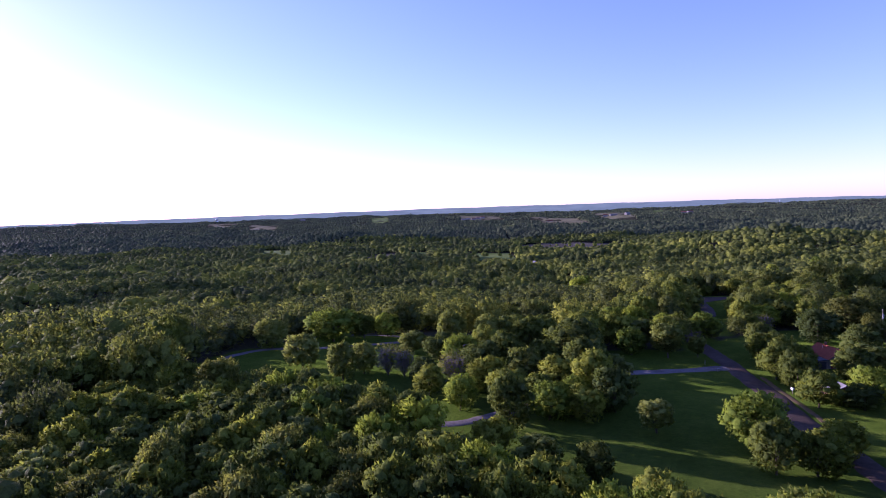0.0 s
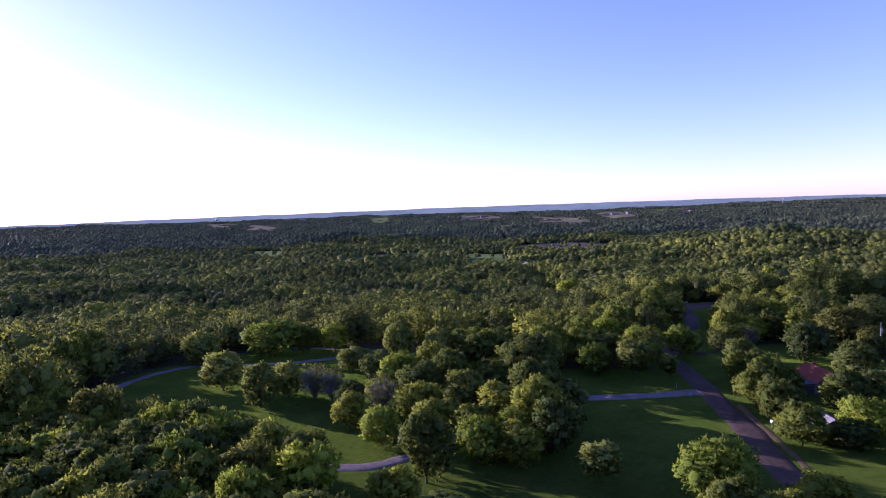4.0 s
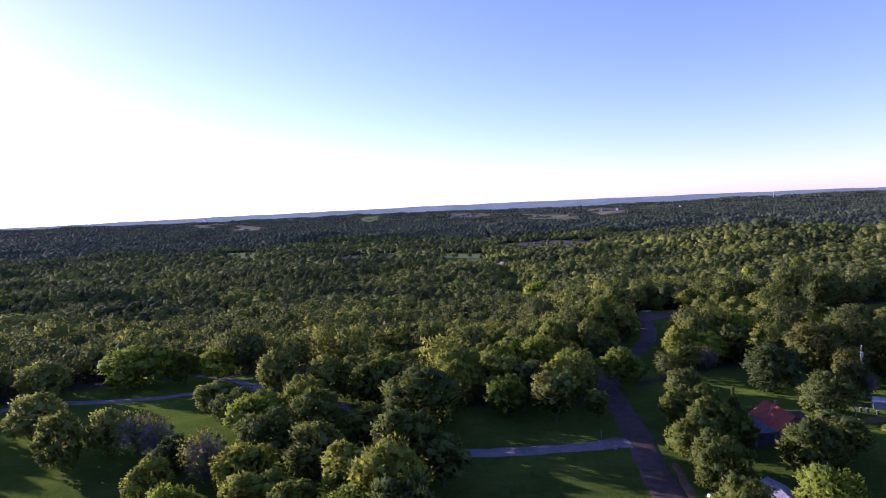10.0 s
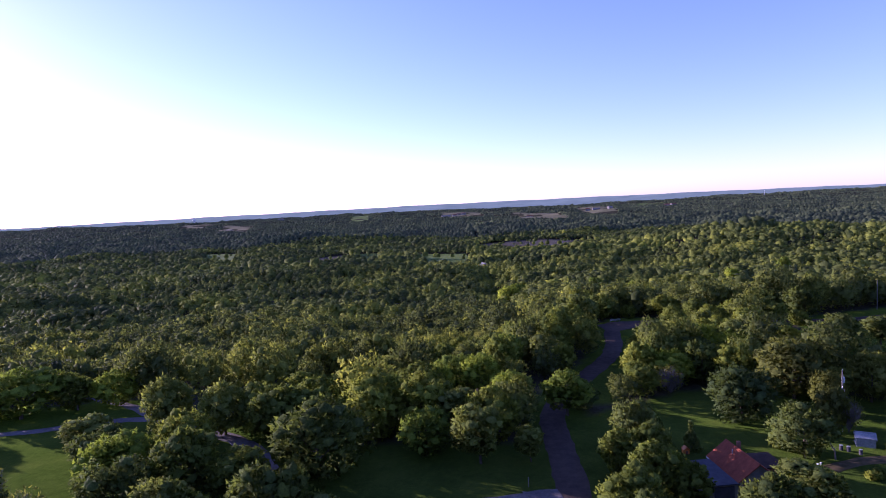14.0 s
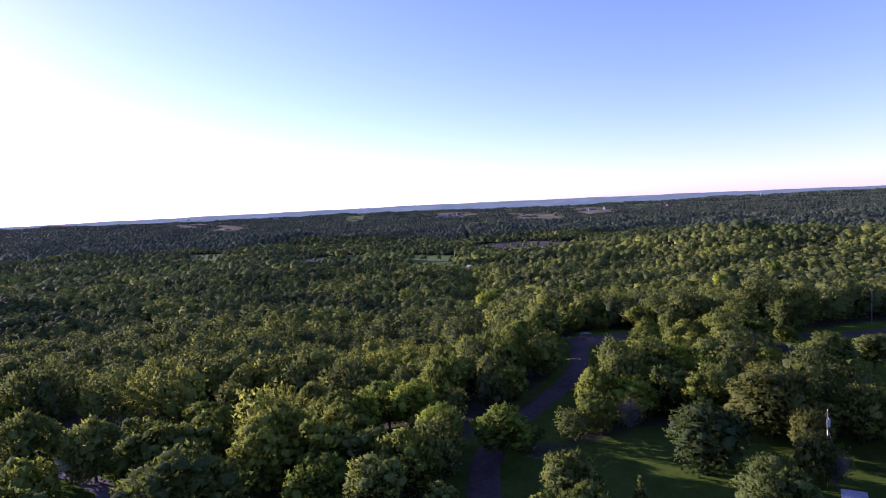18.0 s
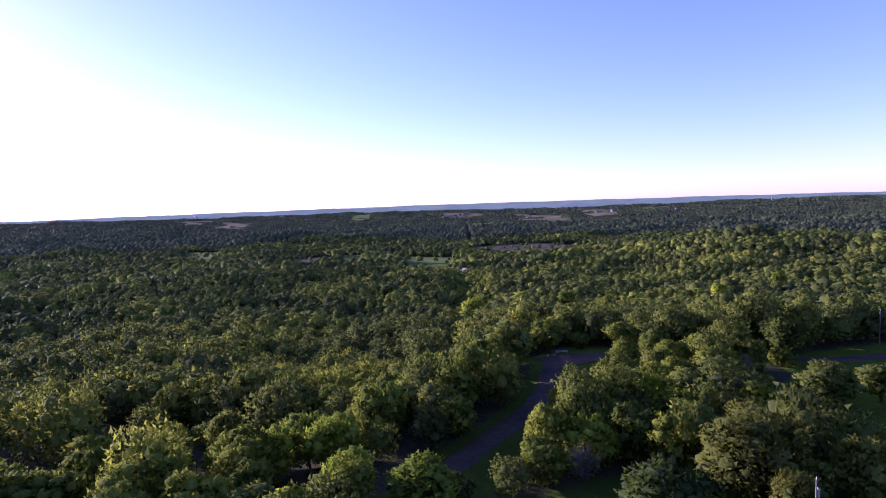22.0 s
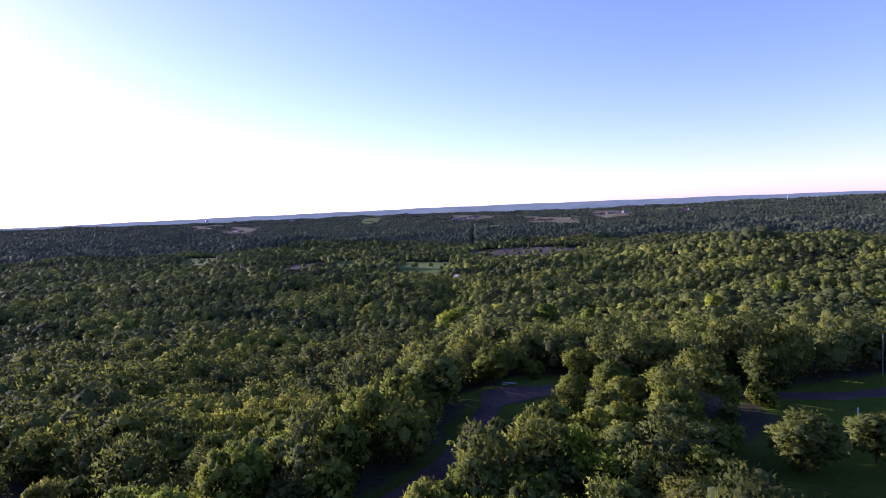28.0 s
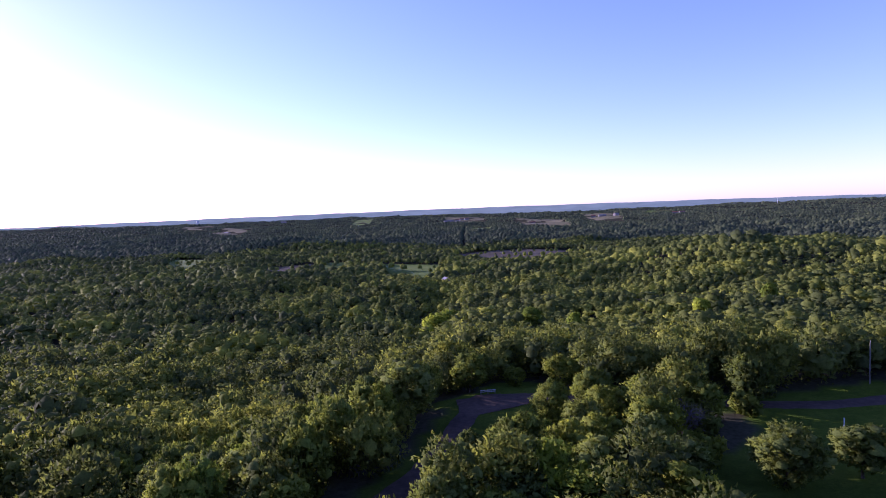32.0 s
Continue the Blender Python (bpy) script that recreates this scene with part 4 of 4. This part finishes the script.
def house(name, place, w, d, wall_h, rise, wall_mat, roof_mat, label, turn=0, over=0.45):
    h = thing(name, place, label, "house", turn=turn)
    part("wall", gable_bm(w, d, wall_h, rise), wall_mat, h)
    for side in (-1, 1):
        part("roof", slope_bm(w, d, wall_h, rise, side, over), roof_mat, h)
    bm = bmesh.new()
    box(bm, (-0.12, -d / 2 - over, wall_h + rise + 0.14), (0.12, d / 2 + over, wall_h + rise + 0.24), 0.03)
    part("ridge_cap", bm, roof_mat, h)
    return h


red_house = house("house", (76.0, 122.4, 1.45), 5.4, 8.2, 2.7, 2.1, SIDING, RED_ROOF, "small grey house with orange-red gabled roof among trees", turn=2)
window_on(red_house, -0.9, 0.7, 1.0, 2.1, -4.1, -1)
window_on(red_house, 1.3, 2.2, 1.1, 2.0, -4.1, -1)
door_on(red_house, -2.2, -1.3, 2.05, -4.1, -1, BROWN_WALL)
part("chimney", box(bmesh.new(), (0.5, 2.0, 3.6), (1.0, 2.5, 5.5), 0.02), BROWN_WALL, red_house, "short brick chimney")
part("vent_pipe", rod(bmesh.new(), (-0.9, 1.0, 3.9), (-0.9, 1.0, 4.9), 0.07, 0.07, 10), STEEL, red_house)
for side in (-1, 1):
    part("gutter", rod(bmesh.new(), (side * 3.15, -4.5, 2.42), (side * 3.15, 4.5, 2.42), 0.06, 0.06, 8), WHITE, red_house)

part("wing_wall", box(bmesh.new(), (2.72, 0.2, -0.4), (6.2, 4.0, 2.1)), BROWN_WALL, red_house, "red-brown wall of a low rear wing")
wing = bmesh.new()
for wing_y, wing_z in ((-0.2, 2.12), (4.4, 2.42)):
    for wing_x in (2.8, 6.6):
        for wing_t in (0.0, 0.14):
            wing.verts.new((wing_x, wing_y, wing_z + wing_t))
bmesh.ops.convex_hull(wing, input=wing.verts)
part("wing_roof", wing, BROWN_ROOF, red_house, "dark brown low roof of the rear wing")

garage = thing("garage", (70.9, 121.6, 1.45), "low garage with flat dark grey roof beside the house", "garage", turn=4)
part("wall", box(bmesh.new(), (-2.1, -3.7, -0.4), (2.0, 3.7, 2.35)), SIDING, garage)
gbm = box(bmesh.new(), (-2.5, -4.1, 2.36), (2.2, 4.1, 2.52), 0.02)
part("roof", gbm, GREY_ROOF, garage, "flat grey sheet roof")
part("trim", box(bmesh.new(), (-2.54, -4.14, 2.22), (-2.502, 4.14, 2.50)), WHITE, garage)
part("garage_door", box(bmesh.new(), (-1.5, -3.78, 0.0), (1.4, -3.70, 2.05), 0.01), GREY_ROOF, garage, "dark grey garage door")

white_house = house("house", (60.9, 96.4, 1.45), 4.4, 5.8, 2.3, 1.2, BROWN_WALL, WHITE_ROOF, "small red-brown house with weathered white roof under trees", turn=-4)
window_on(white_house, 0.8, 1.9, 1.0, 2.0, -3.7, -1)

# pale paint set darker, the shade on the shed put into its colour
SHED_PAINT = plain("shaded_shed_paint", (0.20, 0.21, 0.22), (0.36, 0.37, 0.38), 3.0, 0.8)
shed = house("shed", (102.2, 133.0, 1.42), 2.1, 2.7, 1.5, 0.6, SHED_PAINT, SHED_PAINT, "small greyish white garden shed with dark window beside trees", turn=62, over=0.15)
door_on(shed, -0.4, 0.3, 1.4, -1.35, -1, SHED_PAINT)
window_on(shed, 0.5, 0.85, 0.75, 1.2, -1.35, -1)

mailbox = thing("mailbox", (52.9, 99.4, float(terrain(52.9, 99.4)) + 0.02), "white mailbox on a post beside the lane", "mailbox")
part("post", box(bmesh.new(), (-0.06, -0.06, -0.3), (0.06, 0.06, 1.0), 0.01), POLE_WOOD, mailbox)
mb = bmesh.new()
box(mb, (-0.22, -0.36, 1.0), (0.22, 0.36, 1.30), 0.02)
bmesh.ops.create_cone(mb, cap_ends=True, segments=16, radius1=0.22, radius2=0.22, depth=0.72, matrix=pose(0, 0, 1.29, 90))
part("box", mb, WHITE, mailbox, "white rounded metal box")
part("flag", box(bmesh.new(), (0.23, -0.1, 1.2), (0.25, 0.1, 1.45), 0.004), ORANGE, mailbox, "small red flag")

play = thing("play_house", (72.4, 133.6, 1.48), "small orange plastic play house on the lawn", "toy")
pb = bmesh.new()
box(pb, (-0.5, -0.45, 0.0), (0.5, 0.45, 0.75), 0.04)
part("body", pb, ORANGE, play)
for side in (-1, 1):
    part("roof", slope_bm(1.0, 0.9, 0.75, 0.4, side, 0.08, 0.05), ORANGE, play)
part("door", box(bmesh.new(), (-0.18, -0.48, 0.02), (0.18, -0.452, 0.6), 0.005), BROWN_WALL, play)

for bx, by, br in ((98.0, 131.0, 0.30), (97.2, 131.6, 0.28), (99.0, 129.6, 0.26)):
    barrel = thing("barrel", (bx, by, 1.46), "dark plastic barrel beside the shed", "barrel", "barrels by the shed")
    bb = bmesh.new()
    for z0, z1, r0, r1 in ((0, 0.25, 0.92, 1.0), (0.25, 0.6, 1.0, 1.0), (0.6, 0.88, 1.0, 0.92)):
        rod(bb, (0, 0, z0), (0, 0, z1), br * r0, br * r1, 14)
    part("body", bb, GREY_ROOF, barrel)
    part("lid", rod(bmesh.new(), (0, 0, 0.885), (0, 0, 0.93), br * 0.95, br * 0.95, 14), STEEL, barrel)

for px, py, pr in ((87.5, 127.4, 0.16), (88.3, 126.9, 0.15), (90.0, 126.5, 0.17), (90.7, 126.9, 0.14)):
    pail = thing("bucket", (px, py, float(terrain(px, py)) + 0.02), "pale plastic bucket on bare ground behind the house", "bucket", "buckets behind the house")
    part("body", rod(bmesh.new(), (0, 0, 0), (0, 0, 0.36), pr * 0.82, pr, 14), WHITE, pail)
    part("rim", rod(bmesh.new(), (0, 0, 0.362), (0, 0, 0.39), pr * 1.08, pr * 1.08, 14), WHITE, pail)

snag = thing("snag", (94.1, 128.4, float(terrain(94.1, 128.4))), "pale leaning dead trunk with broken top", "dead tree")
part("trunk", rod(rod(bmesh.new(), (0, 0, -0.3), (-0.15, 0.1, 1.5), 0.16, 0.12, 9), (-0.15, 0.1, 1.45), (-0.75, 0.3, 2.7), 0.12, 0.07, 8), BARE, snag)
part("stub", rod(bmesh.new(), (-0.2, 0.12, 1.5), (0.35, 0.2, 2.1), 0.06, 0.03, 7), BARE, snag)

for qx, qy in ((94.7, 121.2), (96.0, 121.9)):
    tree_at("bush", qx, qy, 1.1, 1.5, label="small bright yellow-green rounded bush")

marker = thing("marker_post", (45.6, 119.2, float(terrain(45.6, 119.2))), "short pale stone marker beside the driveway", "marker")
part("shaft", box(bmesh.new(), (-0.28, -0.16, -0.3), (0.28, 0.16, 0.55), 0.04), SIDING, marker)
part("cap", box(bmesh.new(), (-0.33, -0.21, 0.553), (0.33, 0.21, 0.66), 0.03), WHITE_ROOF, marker)
fence_post = thing("post", (44.7, 124.9, float(terrain(44.7, 124.9))), "thin weathered wooden post on the lawn", "post")
part("shaft", box(bmesh.new(), (-0.07, -0.07, -0.4), (0.07, 0.07, 1.5), 0.015), POLE_WOOD, fence_post)

tree_at("olive", 100.9, 139.4, 2.7, 8.0)
tree_at("half_bare", 103.4, 138.4, 2.0, 6.6)
tree_at("bush", 104.6, 129.6, 1.3, 1.6)
tree_at("bush", 81.2, 127.0, 1.3, 1.8)
ribbon("dirt_track", [(91, 125.5), (96, 127), (104, 127.6), (112, 127)], 2.2, DIRT, 0.07, "bare dirt track behind the houses", "track", seed=8)


def utility_pole(x, y, tall, transformer, label):
    z = float(terrain(x, y))
    p = thing("utility_pole", (x, y, z), label, "utility pole", "utility poles", turn=35)
    part("pole", rod(bmesh.new(), (0, 0, -0.6), (0, 0, tall), 0.14, 0.09, 12), POLE_WOOD, p)
    part("insulator", rod(bmesh.new(), (0, 0, tall + 0.002), (0, 0, tall + 0.24), 0.05, 0.035, 8), WHITE, p)
    if transformer:
        t = bmesh.new()
        rod(t, (0.36, 0, tall - 2.4), (0.36, 0, tall - 1.4), 0.24, 0.24, 14)
        rod(t, (0.36, 0, tall - 1.4), (0.36, 0, tall - 1.32), 0.24, 0.15, 14)
        tr = part("transformer", t, STEEL, p, "pale grey transformer can")
        for gx2, gy2 in ((-2.6, -1.0), (1.9, -1.6)):
            part("guy_wire", rod(bmesh.new(), (0, 0, tall - 2.6), (gx2, gy2, -0.2), 0.018, 0.018, 5), STEEL, p, "thin steel guy wire")
        part("bushing", rod(bmesh.new(), (0.36, 0, tall - 1.33), (0.36, 0, tall - 1.12), 0.04, 0.03, 8), WHITE, tr)
    return p


utility_pole(104.0, 141.0, 10.4, True, "grey wooden utility pole with transformer on the lawn")
utility_pole(189.0, 244.0, 10.5, False, "grey wooden utility pole beside the road")
for gx0, gy0, gh in ((163.5, 215.5, 2.6),):
    post = thing("post", (gx0, gy0, float(terrain(gx0, gy0))), "pale upright post on the lawn", "post")
    part("shaft", rod(bmesh.new(), (0, 0, -0.4), (0, 0, gh), 0.12, 0.10, 10), WHITE, post)
    part("cap", rod(bmesh.new(), (0, 0, gh), (0, 0, gh + 0.08), 0.13, 0.10, 10), STEEL, post)

gate = thing("gate", (96.0, 247.6, float(terrain(96.0, 247.6))), "pale metal barrier rail at the end of the lane", "gate", turn=8)
for gx1 in (-1.8, 0.0, 1.8):
    part("post", box(bmesh.new(), (gx1 - 0.08, -0.08, -0.3), (gx1 + 0.08, 0.08, 1.05), 0.01), POLE_WOOD, gate)
for gz1 in (0.55, 0.92):
    part("rail", box(bmesh.new(), (-1.95, -0.13, gz1), (1.95, -0.082, gz1 + 0.16), 0.01), STEEL, gate)

cabin = house("cabin", (85.4, 684.0, float(terrain(85.4, 684.0)) + 2.5), 7.0, 9.0, 4.2, 1.8, SIDING, WHITE_ROOF, "small pale-roofed cabin among valley woods", turn=20)

# ---- far farms and towers ----


def farm(x, y, w, d, tall, wall, roof, turn, label):
    h = thing("farm_building", (x, y, float(terrain(x, y)) + 1.0), label, "building", "far farm buildings", turn)
    part("wall", gable_bm(w, d, tall, tall * 0.5), wall, h)
    for side in (-1, 1):
        part("roof", slope_bm(w, d, tall, tall * 0.5, side, 0.6, 0.3), roof, h)
    return h


far_rng = random.Random(5)
for fx0, fy0 in ((95, 3300), (120, 3360), (150, 3310), (175, 3380), (205, 3420), (845, 3120), (900, 3160), (950, 3080), (1240, 3060), (1290, 3100), (460, 2640), (-930, 2820), (-990, 4000)):
    farm(fx0, fy0, far_rng.uniform(12, 18), far_rng.uniform(22, 40), far_rng.uniform(7, 9), SIDING, BROWN_WALL if far_rng.random() < 0.5 else SIDING,
         far_rng.uniform(60, 120), "grey farm building with weathered roof far off among fields")

tower = thing("water_tower", (-1738, 4420, float(terrain(-1738, 4420))), "grey water tower on the horizon", "tower")
part("shaft", rod(bmesh.new(), (0, 0, -1), (0, 0, 24), 5, 4, 14), STEEL, tower)
tb = bmesh.new()
rod(tb, (0, 0, 24), (0, 0, 29), 4.5, 11, 20)
rod(tb, (0, 0, 29), (0, 0, 36), 11, 11, 20)
rod(tb, (0, 0, 36), (0, 0, 40), 11, 3, 20)
part("tank", tb, STEEL, tower)
mast = thing("radio_mast", (2260, 3960, float(terrain(2260, 3960))), "thin radio mast on the far ridge", "mast")
part("shaft", rod(bmesh.new(), (0, 0, -1), (0, 0, 42), 1.6, 0.8, 6), STEEL, mast)
